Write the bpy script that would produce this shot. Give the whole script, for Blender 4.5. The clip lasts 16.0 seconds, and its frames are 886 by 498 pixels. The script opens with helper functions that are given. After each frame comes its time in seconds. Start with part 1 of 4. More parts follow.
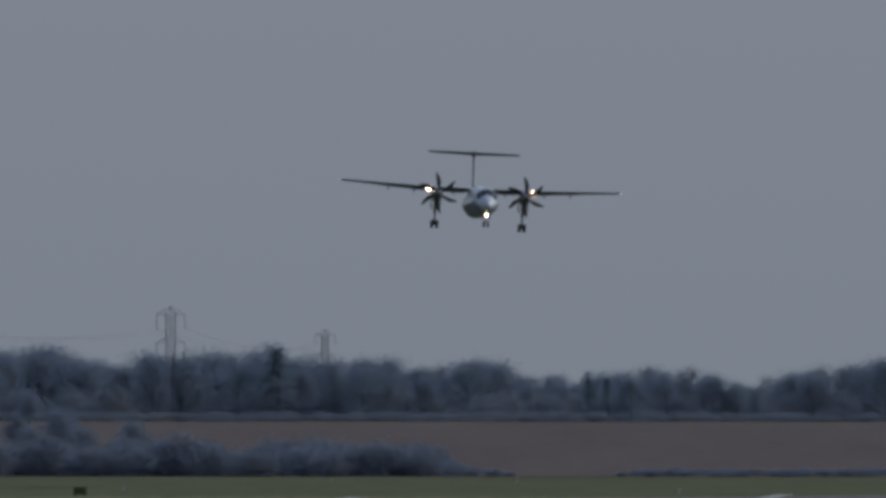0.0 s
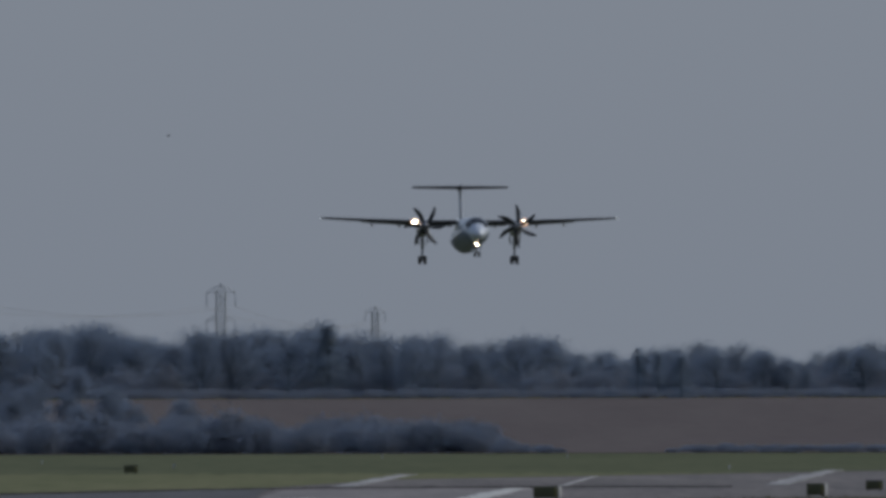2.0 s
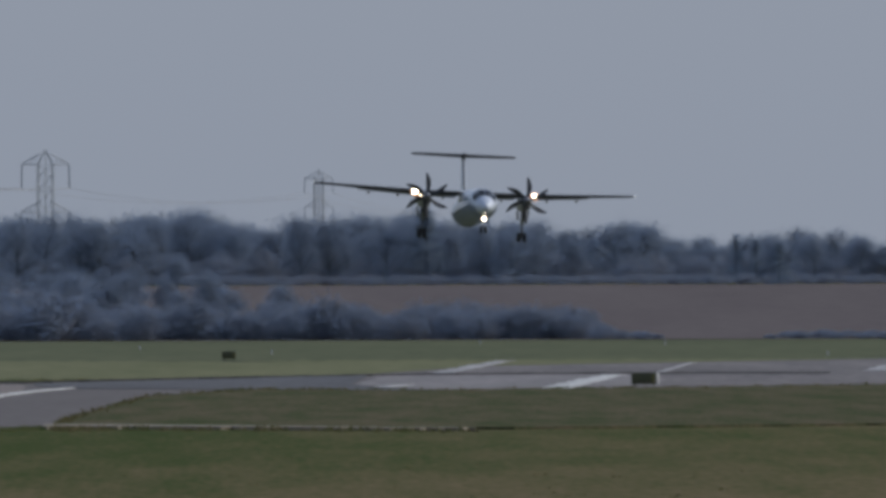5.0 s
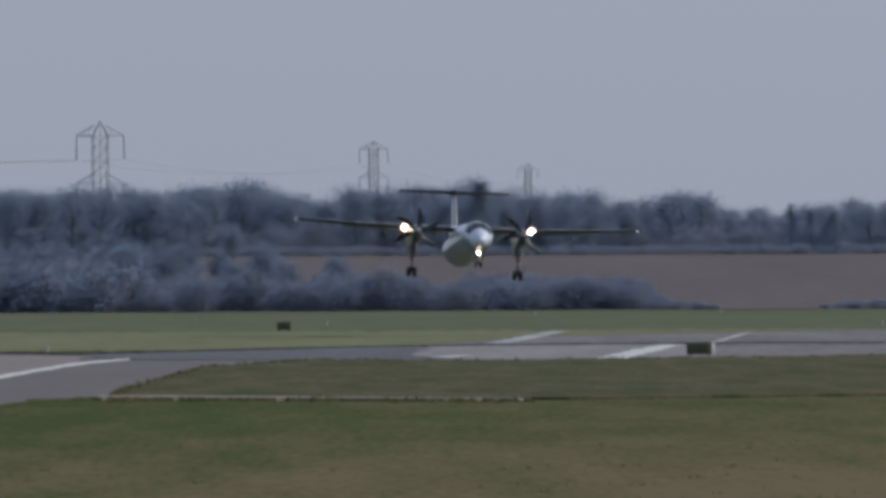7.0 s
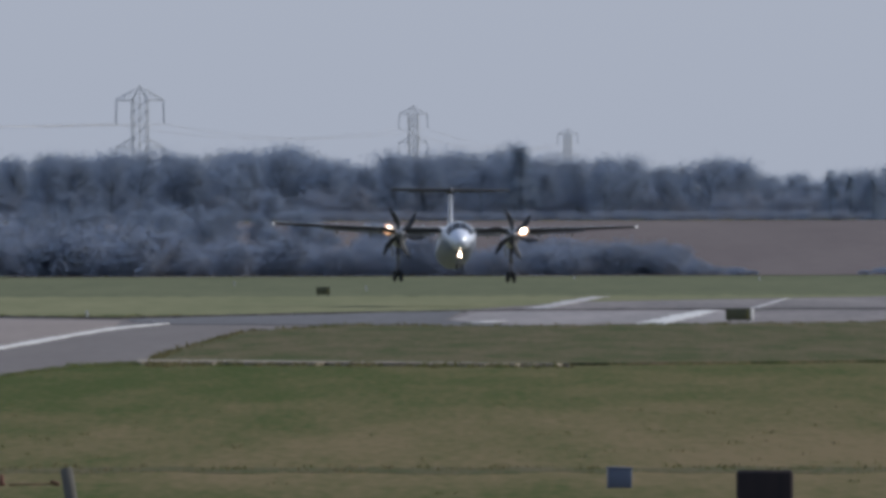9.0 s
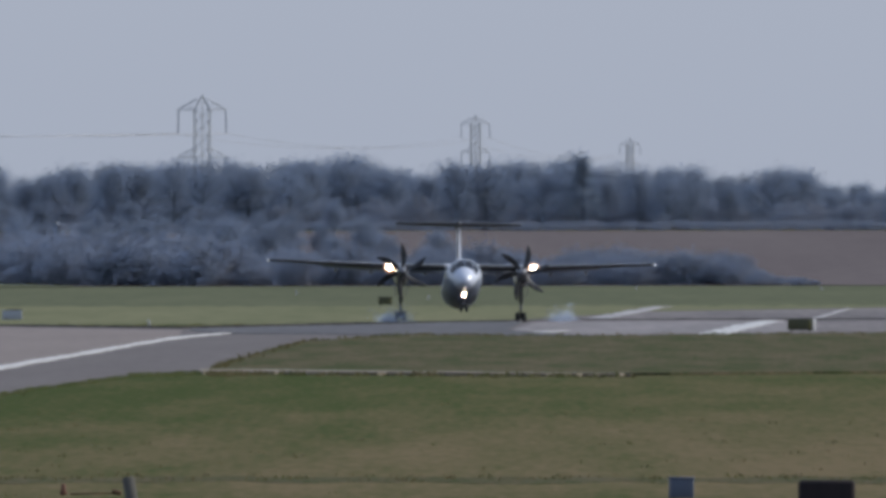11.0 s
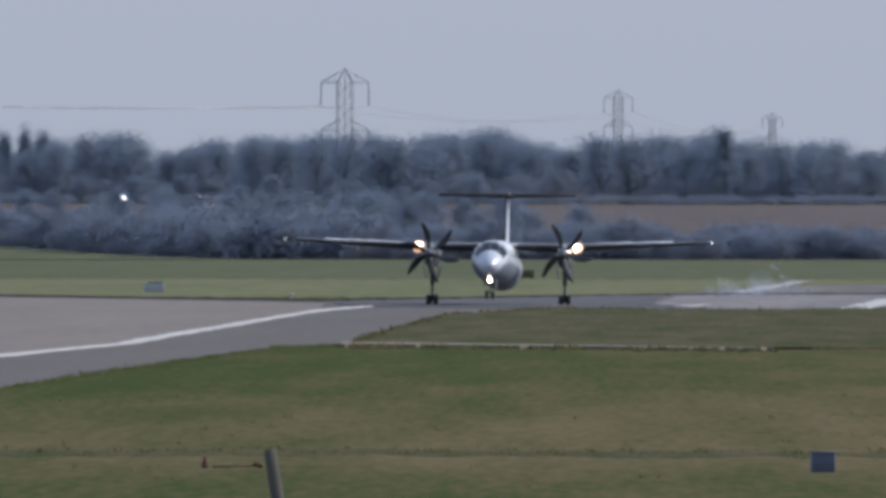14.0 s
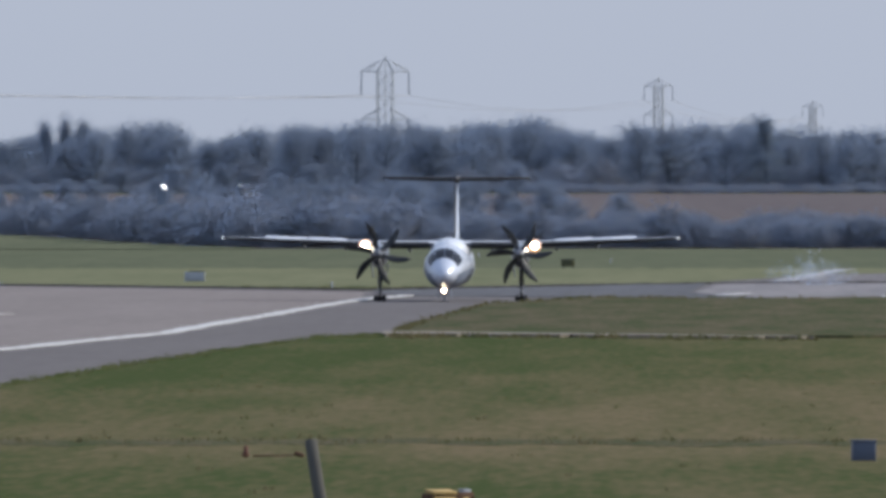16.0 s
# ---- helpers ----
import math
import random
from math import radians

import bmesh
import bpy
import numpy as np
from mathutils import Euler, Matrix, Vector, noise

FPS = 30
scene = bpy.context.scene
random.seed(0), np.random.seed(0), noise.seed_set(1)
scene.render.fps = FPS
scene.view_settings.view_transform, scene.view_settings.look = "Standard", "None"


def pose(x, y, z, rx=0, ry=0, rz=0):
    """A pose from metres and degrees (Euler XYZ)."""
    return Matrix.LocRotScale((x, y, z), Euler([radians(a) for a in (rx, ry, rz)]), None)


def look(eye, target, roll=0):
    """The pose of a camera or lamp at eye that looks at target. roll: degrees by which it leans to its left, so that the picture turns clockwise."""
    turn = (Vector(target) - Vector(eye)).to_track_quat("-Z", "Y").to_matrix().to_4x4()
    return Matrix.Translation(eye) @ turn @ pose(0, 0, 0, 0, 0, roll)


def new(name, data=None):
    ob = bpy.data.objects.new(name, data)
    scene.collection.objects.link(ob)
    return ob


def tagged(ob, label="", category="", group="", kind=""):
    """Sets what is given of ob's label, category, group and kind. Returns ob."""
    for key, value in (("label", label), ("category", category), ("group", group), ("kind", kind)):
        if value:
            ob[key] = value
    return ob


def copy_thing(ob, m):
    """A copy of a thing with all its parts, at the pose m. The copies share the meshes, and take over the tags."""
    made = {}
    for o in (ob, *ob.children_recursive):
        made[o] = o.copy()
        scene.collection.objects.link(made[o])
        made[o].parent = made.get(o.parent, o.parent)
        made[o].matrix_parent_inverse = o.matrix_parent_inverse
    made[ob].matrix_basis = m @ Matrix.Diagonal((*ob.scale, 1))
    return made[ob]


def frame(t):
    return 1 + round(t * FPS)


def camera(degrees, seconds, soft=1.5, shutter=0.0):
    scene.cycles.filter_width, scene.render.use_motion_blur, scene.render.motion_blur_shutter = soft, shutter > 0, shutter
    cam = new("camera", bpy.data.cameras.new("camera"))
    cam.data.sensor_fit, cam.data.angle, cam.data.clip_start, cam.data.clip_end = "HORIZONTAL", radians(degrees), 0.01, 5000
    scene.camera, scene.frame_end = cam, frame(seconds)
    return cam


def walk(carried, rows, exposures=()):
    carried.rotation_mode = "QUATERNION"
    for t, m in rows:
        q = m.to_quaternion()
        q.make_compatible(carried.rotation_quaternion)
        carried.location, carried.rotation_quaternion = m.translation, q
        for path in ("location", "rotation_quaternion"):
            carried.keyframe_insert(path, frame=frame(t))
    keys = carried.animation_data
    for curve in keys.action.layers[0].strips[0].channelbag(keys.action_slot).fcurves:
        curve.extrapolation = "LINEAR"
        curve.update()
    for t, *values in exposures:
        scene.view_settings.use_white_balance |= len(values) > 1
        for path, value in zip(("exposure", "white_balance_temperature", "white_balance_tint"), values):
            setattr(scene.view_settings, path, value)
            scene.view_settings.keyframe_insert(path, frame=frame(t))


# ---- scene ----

# ---- camera: a long lens on a viewing mound, panned by hand ----
cam = camera(2.0, 16.0, soft=4.0)
EYE = (0.0, 0.0, 7.0)


def aim(pan, tilt, roll):
    a, e = radians(pan), radians(tilt)
    far = (1000 * math.sin(a) * math.cos(e), 1000 * math.cos(a) * math.cos(e), EYE[2] + 1000 * math.sin(e))
    return look(EYE, far, roll)


CAM_ROWS = [
    (0.0, 0.8360, 0.3811, 0.03), (0.5, 0.8489, 0.3501, 0.08), (1.0, 0.8392, 0.3651, -0.10),
    (1.5, 0.7663, 0.3955, -0.05), (2.0, 0.7235, 0.3288, -0.17), (2.5, 0.7082, 0.2965, -0.23),
    (3.0, 0.6642, 0.2461, -0.26), (3.5, 0.6222, 0.1497, -0.26), (4.0, 0.5848, 0.1374, -0.30),
    (4.5, 0.5196, 0.1073, -0.18), (7.0, 0.3773, 0.0067, -0.30), (7.5, 0.3512, 0.0107, -0.09),
    (8.0, 0.3266, -0.0239, -0.27), (8.5, 0.3040, -0.0589, -0.15), (9.0, 0.2881, -0.0717, -0.16),
    (11.5, 0.1095, -0.0468, -0.06), (12.0, 0.0722, -0.0870, -0.05), (12.5, -0.0089, -0.1002, -0.18),
    (13.0, -0.1019, -0.1015, 0.04), (13.5, -0.1399, -0.1250, 0.08), (14.0, -0.1733, -0.1093, 0.08),
    (14.5, -0.2134, -0.1109, 0.07), (15.0, -0.2588, -0.1816, 0.01), (15.5, -0.2969, -0.1939, -0.07),
    (16.0, -0.2646, -0.1342, -0.01),
]
EXPOSURES = [(0.0, -0.87, 6500, 7), (2.5, -0.84, 6500, 7), (4.5, -0.52, 6450, 8), (7.0, -0.18, 6550, 10), (8.0, -0.11, 6550, 10), (9.0, 0.05, 6550, 10), (13.0, 0.08, 6500, 10), (16.0, 0.28, 6500, 10)]
walk(cam, [(t, aim(a, b, c)) for t, a, b, c in CAM_ROWS], EXPOSURES)

# ---- daylight: thin high haze, sun high over the field's far side ----
SUN_AZ, SUN_EL = 72.0, 32.0
world = bpy.data.worlds.new("sky")
scene.world = world
world.use_nodes = True
nt = world.node_tree
bg = nt.nodes["Background"]
sky = nt.nodes.new("ShaderNodeTexSky")
sky.sky_type, sky.sun_disc = "NISHITA", False
sky.sun_elevation, sky.sun_rotation = radians(SUN_EL), radians(SUN_AZ)
sky.air_density, sky.dust_density, sky.ozone_density = 1.0, 2.0, 2.5
haze = nt.nodes.new("ShaderNodeMix")
haze.data_type, haze.blend_type = "RGBA", "MIX"
haze.inputs[0].default_value = 0.7
haze.inputs[7].default_value = (4.5, 5.15, 6.6, 1)
nt.links.new(sky.outputs[0], haze.inputs[6])
# thin overcast: brighter overhead than at the horizon
place, split, climb, lift = (nt.nodes.new(k) for k in ("ShaderNodeTexCoord", "ShaderNodeSeparateXYZ", "ShaderNodeMapRange", "ShaderNodeMix"))
climb.inputs[1].default_value, climb.inputs[2].default_value = 0.02, 0.7
lift.data_type, lift.blend_type = "RGBA", "MULTIPLY"
lift.inputs[0].default_value = 1.0
tone = nt.nodes.new("ShaderNodeMix")
tone.data_type = "RGBA"
tone.inputs[6].default_value, tone.inputs[7].default_value = (1, 1, 1, 1), (0.92, 1.0, 1.12, 1)
nt.links.new(place.outputs["Generated"], split.inputs[0])
nt.links.new(split.outputs[2], climb.inputs[0])
nt.links.new(climb.outputs[0], tone.inputs[0])
nt.links.new(haze.outputs[2], lift.inputs[6])
nt.links.new(tone.outputs[2], lift.inputs[7])
nt.links.new(lift.outputs[2], bg.inputs[0])
bg.inputs[1].default_value = 0.1
sun_data = bpy.data.lights.new("sun", "SUN")
sun_data.energy, sun_data.angle, sun_data.color = 3.3, radians(2.0), (1.0, 0.96, 0.90)
sun = new("sun", sun_data)
sa, se = radians(SUN_AZ), radians(SUN_EL)
sun.matrix_world = look((math.sin(sa) * math.cos(se) * 100, math.cos(sa) * math.cos(se) * 100, math.sin(se) * 100), (0, 0, 0))


# ---- materials ----
def material(name, base, rough=0.7, metal=0.0, second=None, scale=1.0, fine=8.0, amount=0.5, bump=0.0, stretch=(1, 1, 1),
             spread=0.0, coat=0.0, space="Object", gloss=0.5, thin=0.0):
    """Two scales of noise between two colours, with a fine relief. spread: how far single objects differ."""
    m = bpy.data.materials.new(name)
    m.use_nodes = True
    n, l = m.node_tree.nodes, m.node_tree.links
    p = n["Principled BSDF"]
    p.inputs["Roughness"].default_value, p.inputs["Metallic"].default_value = rough, metal
    p.inputs["Coat Weight"].default_value = coat
    p.inputs["Specular IOR Level"].default_value = gloss
    p.inputs["Coat Roughness"].default_value = 0.08
    second = second or tuple(c * 0.7 for c in base)
    co = n.new("ShaderNodeTexCoord")
    mp = n.new("ShaderNodeMapping")
    mp.inputs["Scale"].default_value = stretch
    l.new(co.outputs[space], mp.inputs[0])
    big, small = n.new("ShaderNodeTexNoise"), n.new("ShaderNodeTexNoise")
    for tex, s in ((big, scale), (small, scale * fine)):
        tex.inputs["Scale"].default_value, tex.inputs["Detail"].default_value, tex.inputs["Roughness"].default_value = s, 7.0, 0.62
        l.new(mp.outputs[0], tex.inputs["Vector"])
    add = n.new("ShaderNodeMath")
    add.operation = "MULTIPLY_ADD"
    add.inputs[1].default_value, add.inputs[2].default_value = 0.5, 0.0
    l.new(small.outputs[0], add.inputs[0])
    half = n.new("ShaderNodeMath")
    half.operation = "MULTIPLY_ADD"
    half.inputs[1].default_value = 0.5
    l.new(big.outputs[0], half.inputs[0])
    l.new(add.outputs[0], half.inputs[2])
    rng = n.new("ShaderNodeMapRange")
    rng.inputs[1].default_value, rng.inputs[2].default_value = 0.5 - 0.16, 0.5 + 0.16
    rng.inputs[3].default_value, rng.inputs[4].default_value = 0.5 - amount / 2 - 0.0, 0.5 + amount / 2
    l.new(half.outputs[0], rng.inputs[0])
    mix = n.new("ShaderNodeMix")
    mix.data_type = "RGBA"
    mix.inputs[6].default_value, mix.inputs[7].default_value = (*base, 1), (*second, 1)
    l.new(rng.outputs[0], mix.inputs[0])
    out = mix.outputs[2]
    if spread:
        info, hsv = n.new("ShaderNodeObjectInfo"), n.new("ShaderNodeHueSaturation")
        r2 = n.new("ShaderNodeMapRange")
        r2.inputs[3].default_value, r2.inputs[4].default_value = 1 - spread, 1 + spread
        l.new(info.outputs["Random"], r2.inputs[0])
        l.new(r2.outputs[0], hsv.inputs["Value"])
        l.new(out, hsv.inputs["Color"])
        out = hsv.outputs[0]
    l.new(out, p.inputs["Base Color"])
    if thin:
        tr, mx = n.new("ShaderNodeBsdfTranslucent"), n.new("ShaderNodeMixShader")
        mx.inputs[0].default_value = thin
        l.new(out, tr.inputs[0])
        l.new(p.outputs[0], mx.inputs[1])
        l.new(tr.outputs[0], mx.inputs[2])
        l.new(mx.outputs[0], n["Material Output"].inputs[0])
    if bump:
        b = n.new("ShaderNodeBump")
        b.inputs["Strength"].default_value, b.inputs["Distance"].default_value = bump, 0.3 / max(scale, 0.01) / fine
        l.new(small.outputs[0], b.inputs["Height"])
        l.new(b.outputs[0], p.inputs["Normal"])
    return m


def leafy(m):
    """Fixed normal turned from the sun: fine twigs shade as one soft, sky-lit mass."""
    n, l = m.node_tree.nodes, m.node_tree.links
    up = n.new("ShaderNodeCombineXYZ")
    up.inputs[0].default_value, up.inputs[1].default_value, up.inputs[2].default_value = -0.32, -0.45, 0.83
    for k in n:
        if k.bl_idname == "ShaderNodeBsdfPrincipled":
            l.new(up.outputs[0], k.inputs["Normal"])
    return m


def glowing(name, colour, strength):
    m = bpy.data.materials.new(name)
    m.use_nodes = True
    p = m.node_tree.nodes["Principled BSDF"]
    p.inputs["Base Color"].default_value = (0.9, 0.9, 0.9, 1)
    p.inputs["Emission Color"].default_value = (*colour, 1)
    p.inputs["Emission Strength"].default_value = strength
    return m


GRASS = material("winter_grass", (0.046, 0.063, 0.019), 1.0, second=(0.138, 0.108, 0.060), scale=0.22, fine=11, amount=1.15, stretch=(1, 0.045, 1), gloss=0.02)


def worn_sward(m):
    """Greener by the verge and along the mound's foot, strawy in between and towards the east."""
    n, l = m.node_tree.nodes, m.node_tree.links
    blend = next(k for k in n if k.bl_idname == "ShaderNodeMix")
    before = blend.inputs[0].links[0].from_socket
    co, xyz, along, ramp = (n.new(k) for k in ("ShaderNodeTexCoord", "ShaderNodeSeparateXYZ", "ShaderNodeMapRange", "ShaderNodeValToRGB"))
    l.new(co.outputs["Object"], xyz.inputs[0])
    along.inputs[1].default_value, along.inputs[2].default_value = 500.0, 1300.0
    wave = n.new("ShaderNodeTexNoise")
    wave.inputs["Scale"].default_value = 0.09
    wob = n.new("ShaderNodeMath")
    wob.operation, wob.inputs[1].default_value = "MULTIPLY_ADD", 130.0
    l.new(wave.outputs[0], wob.inputs[0])
    l.new(xyz.outputs[1], wob.inputs[2])
    l.new(wob.outputs[0], along.inputs[0])
    l.new(along.outputs[0], ramp.inputs[0])
    stops = ((0.0, 0.30), (0.24, 0.34), (0.31, 0.72), (0.42, 0.68), (0.55, 0.50), (0.68, 0.24), (0.9, 0.20), (1.0, 0.4))
    el = ramp.color_ramp.elements
    while len(el) < len(stops):
        el.new(0.5)
    for e, (p, v) in zip(el, stops):
        e.position, e.color = p, (v, v, v, 1)
    east = n.new("ShaderNodeMapRange")
    east.inputs[1].default_value, east.inputs[2].default_value, east.inputs[3].default_value, east.inputs[4].default_value = -14.0, 14.0, -0.68, -0.32
    l.new(xyz.outputs[0], east.inputs[0])
    add, add2 = n.new("ShaderNodeMath"), n.new("ShaderNodeMath")
    add.operation = add2.operation = "ADD"
    add2.use_clamp = True
    l.new(ramp.outputs[0], add.inputs[0])
    l.new(east.outputs[0], add.inputs[1])
    l.new(add.outputs[0], add2.inputs[0])
    l.new(before, add2.inputs[1])
    l.new(add2.outputs[0], blend.inputs[0])


worn_sward(GRASS)
VERGE_GRASS = material("green_verge_grass", (0.034, 0.052, 0.013), 1.0, second=(0.070, 0.068, 0.028), scale=0.3, fine=12, amount=1.4, stretch=(1, 0.09, 1), gloss=0.0)
# Both far grasses are greyed and paled in colour to stand for haze.
GRASS_EDGE = material("hazed_field_edge_grass", (0.098, 0.11, 0.073), 1.0, second=(0.13, 0.138, 0.09), scale=0.08, fine=7, amount=1.2, stretch=(1, 0.05, 1), gloss=0.0)
GRASS_FAR = material("hazed_airfield_grass", (0.135, 0.145, 0.088), 1.0, second=(0.18, 0.18, 0.112), scale=0.08, fine=7, amount=1.2, stretch=(1, 0.05, 1), gloss=0.0)
VERGE_BLADES = material("green_verge_blades", (0.085, 0.115, 0.04), 1.0, second=(0.15, 0.145, 0.07), scale=0.3, fine=12, amount=1.4, stretch=(1, 0.09, 1), gloss=0.0, thin=0.5)
BANK_BLADES = material("rough_bank_blades", (0.08, 0.096, 0.036), 1.0, second=(0.17, 0.135, 0.08), scale=0.15, fine=25, amount=1.4, stretch=(1, 0.06, 1), gloss=0.0, thin=0.5)
DARK_JOINT = material("dark_pavement_edge", (0.035, 0.033, 0.034), 0.95, second=(0.06, 0.056, 0.055), scale=0.3, fine=6, amount=1.2, stretch=(1, 0.1, 1), gloss=0.0)
ROUGH_GRASS = material("rough_grass_bank", (0.043, 0.058, 0.022), 1.0, second=(0.112, 0.092, 0.060), scale=0.35, fine=14, amount=1.5, stretch=(1, 0.045, 1), gloss=0.02)
PLOUGHED = material("ploughed_field", (0.117, 0.102, 0.104), 1.0, second=(0.143, 0.126, 0.125), scale=0.05, fine=9, amount=1.0, stretch=(1, 0.08, 1), gloss=0.0)
BLEACHED = material("bleached_concrete", (0.235, 0.215, 0.213), 0.85, second=(0.155, 0.145, 0.146), scale=0.15, fine=7, amount=1.3, stretch=(1, 0.05, 1), gloss=0.2)
ASPHALT = material("asphalt", (0.112, 0.10, 0.098), 0.9, second=(0.14, 0.128, 0.124), scale=0.2, fine=7, amount=1.0, stretch=(1, 0.05, 1), gloss=0.12)
WORN_ASPHALT = material("rubbered_asphalt", (0.078, 0.078, 0.084), 0.9, second=(0.115, 0.115, 0.122), scale=0.15, fine=7, amount=1.2, stretch=(1, 0.05, 1), gloss=0.15)
CONCRETE = material("weathered_concrete", (0.172, 0.146, 0.135), 0.9, second=(0.215, 0.186, 0.172), scale=0.15, fine=7, amount=1.1, stretch=(1, 0.06, 1), gloss=0.15)
PATCHED = material("patched_concrete", (0.105, 0.098, 0.10), 0.9, second=(0.20, 0.182, 0.178), scale=0.12, fine=9, amount=1.6, stretch=(1, 0.05, 1), gloss=0.1)
LINE_PAINT = material("white_line_paint", (0.60, 0.59, 0.57), 0.6, second=(0.36, 0.355, 0.34), scale=0.08, fine=10, amount=0.8)
FADED_PAINT = material("faded_line_paint", (0.40, 0.39, 0.385), 0.7, second=(0.17, 0.162, 0.165), scale=0.25, fine=6, amount=1.8, stretch=(1, 0.06, 1))
DIRT = material("bare_verge", (0.22, 0.19, 0.14), 0.9, second=(0.13, 0.11, 0.08), scale=0.08, fine=10, amount=0.9)
# Far tree and scrub colours are blued and lightened to stand for haze.
HAZED_BARK = leafy(material("hazed_bark", (0.26, 0.31, 0.38), 0.9, second=(0.29, 0.33, 0.39), scale=1.5, fine=6, amount=0.8))
HAZED_TWIGS = leafy(material("hazed_twigs", (0.385, 0.47, 0.60), 0.95, second=(0.43, 0.485, 0.575), scale=0.05, fine=8, amount=0.9, spread=0.1, gloss=0.0, thin=0.2))
HAZED_EVERGREEN = leafy(material("hazed_needles", (0.38, 0.475, 0.59), 0.95, second=(0.40, 0.475, 0.575), scale=0.5, fine=8, amount=0.9, spread=0.1, gloss=0.0, thin=0.2))
HAZED_SCRUB = leafy(material("hazed_scrub_twigs", (0.365, 0.44, 0.56), 0.95, second=(0.45, 0.455, 0.505), scale=0.05, fine=10, amount=1.1, spread=0.1, gloss=0.0, thin=0.2))
# Pylon steel, its grey lightened to stand for distant haze.
HAZED_GALVANISED = material("hazed_galvanised_steel", (0.36, 0.38, 0.41), 0.7, 0.0, second=(0.42, 0.435, 0.455), scale=0.5, fine=6, amount=0.6)
CABLE = material("aluminium_cable", (0.36, 0.37, 0.40), 0.5, 0.3, scale=0.2)
# White paint with the blue of sky-lit shade mixed into its colour.
SKY_TINTED_WHITE = material("sky_tinted_white_paint", (0.56, 0.60, 0.68), 0.27, second=(0.50, 0.54, 0.62), scale=0.6, fine=9, amount=0.6, coat=0.35)
# Wing grey darkened to stand for the shade below a backlit wing.
SHADED_GREY = material("shaded_wing_grey", (0.10, 0.105, 0.12), 0.35, second=(0.075, 0.08, 0.095), scale=0.7, fine=8, amount=0.7, coat=0.3)
# Top surfaces paled to stand for the sun on them.
SUNLIT_SKIN = material("sunlit_upper_paint", (0.80, 0.81, 0.83), 0.22, second=(0.70, 0.72, 0.75), scale=0.8, fine=8, amount=0.8, coat=0.6)
BELLY_GREY = material("belly_grey", (0.18, 0.21, 0.27), 0.45, second=(0.15, 0.18, 0.23), scale=0.6, fine=9, amount=0.6, gloss=0.25)
DARK_METAL = material("dark_metal", (0.035, 0.035, 0.04), 0.45, 0.4, scale=3)
BLADE_PAINT = material("black_propeller_paint", (0.02, 0.021, 0.024), 0.5, scale=2)
BOOT = material("black_rubber", (0.022, 0.022, 0.024), 0.7, scale=3)
STEEL = material("bare_strut_steel", (0.30, 0.31, 0.33), 0.35, 0.7, scale=3)
GLASS = material("dark_cockpit_glass", (0.012, 0.014, 0.018), 0.12, scale=2, gloss=0.2)
TIP_LAMP = glowing("lit_wing_tip_lamp", (0.92, 0.96, 1.0), 0.5)
LAMP = glowing("lit_landing_lamp", (1.0, 0.86, 0.66), 40.0)
# Orange glow added to the lamp cases to stand for glare.
HALO = glowing("lamp_glare_halo", (1.0, 0.5, 0.22), 1.0)
WEATHERED_WOOD = material("weathered_post_wood", (0.12, 0.115, 0.10), 0.9, gloss=0.05, second=(0.075, 0.07, 0.062), scale=4, fine=6, amount=0.9, bump=0.4, stretch=(1, 1, 0.15))
TARRED_WOOD = material("tarred_timber", (0.022, 0.020, 0.022), 0.85, second=(0.035, 0.028, 0.028), gloss=0.05, scale=5, fine=6, amount=0.9, bump=0.5, stretch=(1, 1, 0.15))
ENGINE_PAINT = material("grey_engine_paint", (0.12, 0.125, 0.14), 0.28, second=(0.09, 0.095, 0.11), scale=0.8, fine=8, amount=0.7, coat=0.6)
LIT_PLYWOOD = material("sunlit_plywood", (0.50, 0.35, 0.13), 0.8, second=(0.36, 0.23, 0.08), scale=3, fine=7, amount=0.9, stretch=(1, 1, 0.2))
BROWN_BOARD = material("dark_brown_board", (0.12, 0.055, 0.025), 0.85, second=(0.075, 0.036, 0.018), scale=3, fine=7, amount=0.9)
BLUE_PLASTIC = material("faded_blue_plastic", (0.085, 0.105, 0.155), 0.6, second=(0.07, 0.088, 0.13), scale=4, amount=0.7)
SIGN_BACK = material("dark_green_sign_case", (0.045, 0.05, 0.022), 0.6, second=(0.08, 0.075, 0.025), scale=2, amount=0.8)
SIGN_YELLOW = material("yellow_sign_panel", (0.16, 0.14, 0.04), 0.5, scale=2)
PALE_METAL = material("pale_painted_metal", (0.40, 0.42, 0.45), 0.5, second=(0.32, 0.34, 0.38), scale=2)
RUST = material("rusty_red_steel", (0.14, 0.05, 0.03), 0.8, second=(0.09, 0.035, 0.02), scale=6)
MIRROR_PANE = material("sun_struck_pane", (0.9, 0.9, 0.9), 0.06, 1.0, scale=2)
FEATHERS = material("dark_feathers", (0.03, 0.03, 0.035), 0.8, scale=10)


def smoke_material():
    m = bpy.data.materials.new("tyre_smoke")
    m.use_nodes = True
    n, l = m.node_tree.nodes, m.node_tree.links
    p = n["Principled BSDF"]
    p.inputs["Base Color"].default_value, p.inputs["Roughness"].default_value = (0.70, 0.80, 0.95, 1), 1.0
    p.inputs["Alpha"].default_value = 0.12
    return m


SMOKE = smoke_material()


# ---- mesh helpers ----
def part(name, bm, mat, parent=None, label="", smooth=True):
    """Links a bmesh as one mesh object, under a thing or a part."""
    me = bpy.data.meshes.new(name)
    bm.to_mesh(me)
    bm.free()
    for poly in me.polygons:
        poly.use_smooth = smooth
    me.materials.append(mat)
    ob = new(name, me)
    if parent:
        ob.parent = parent
    if label:
        ob["label"] = label
    return ob


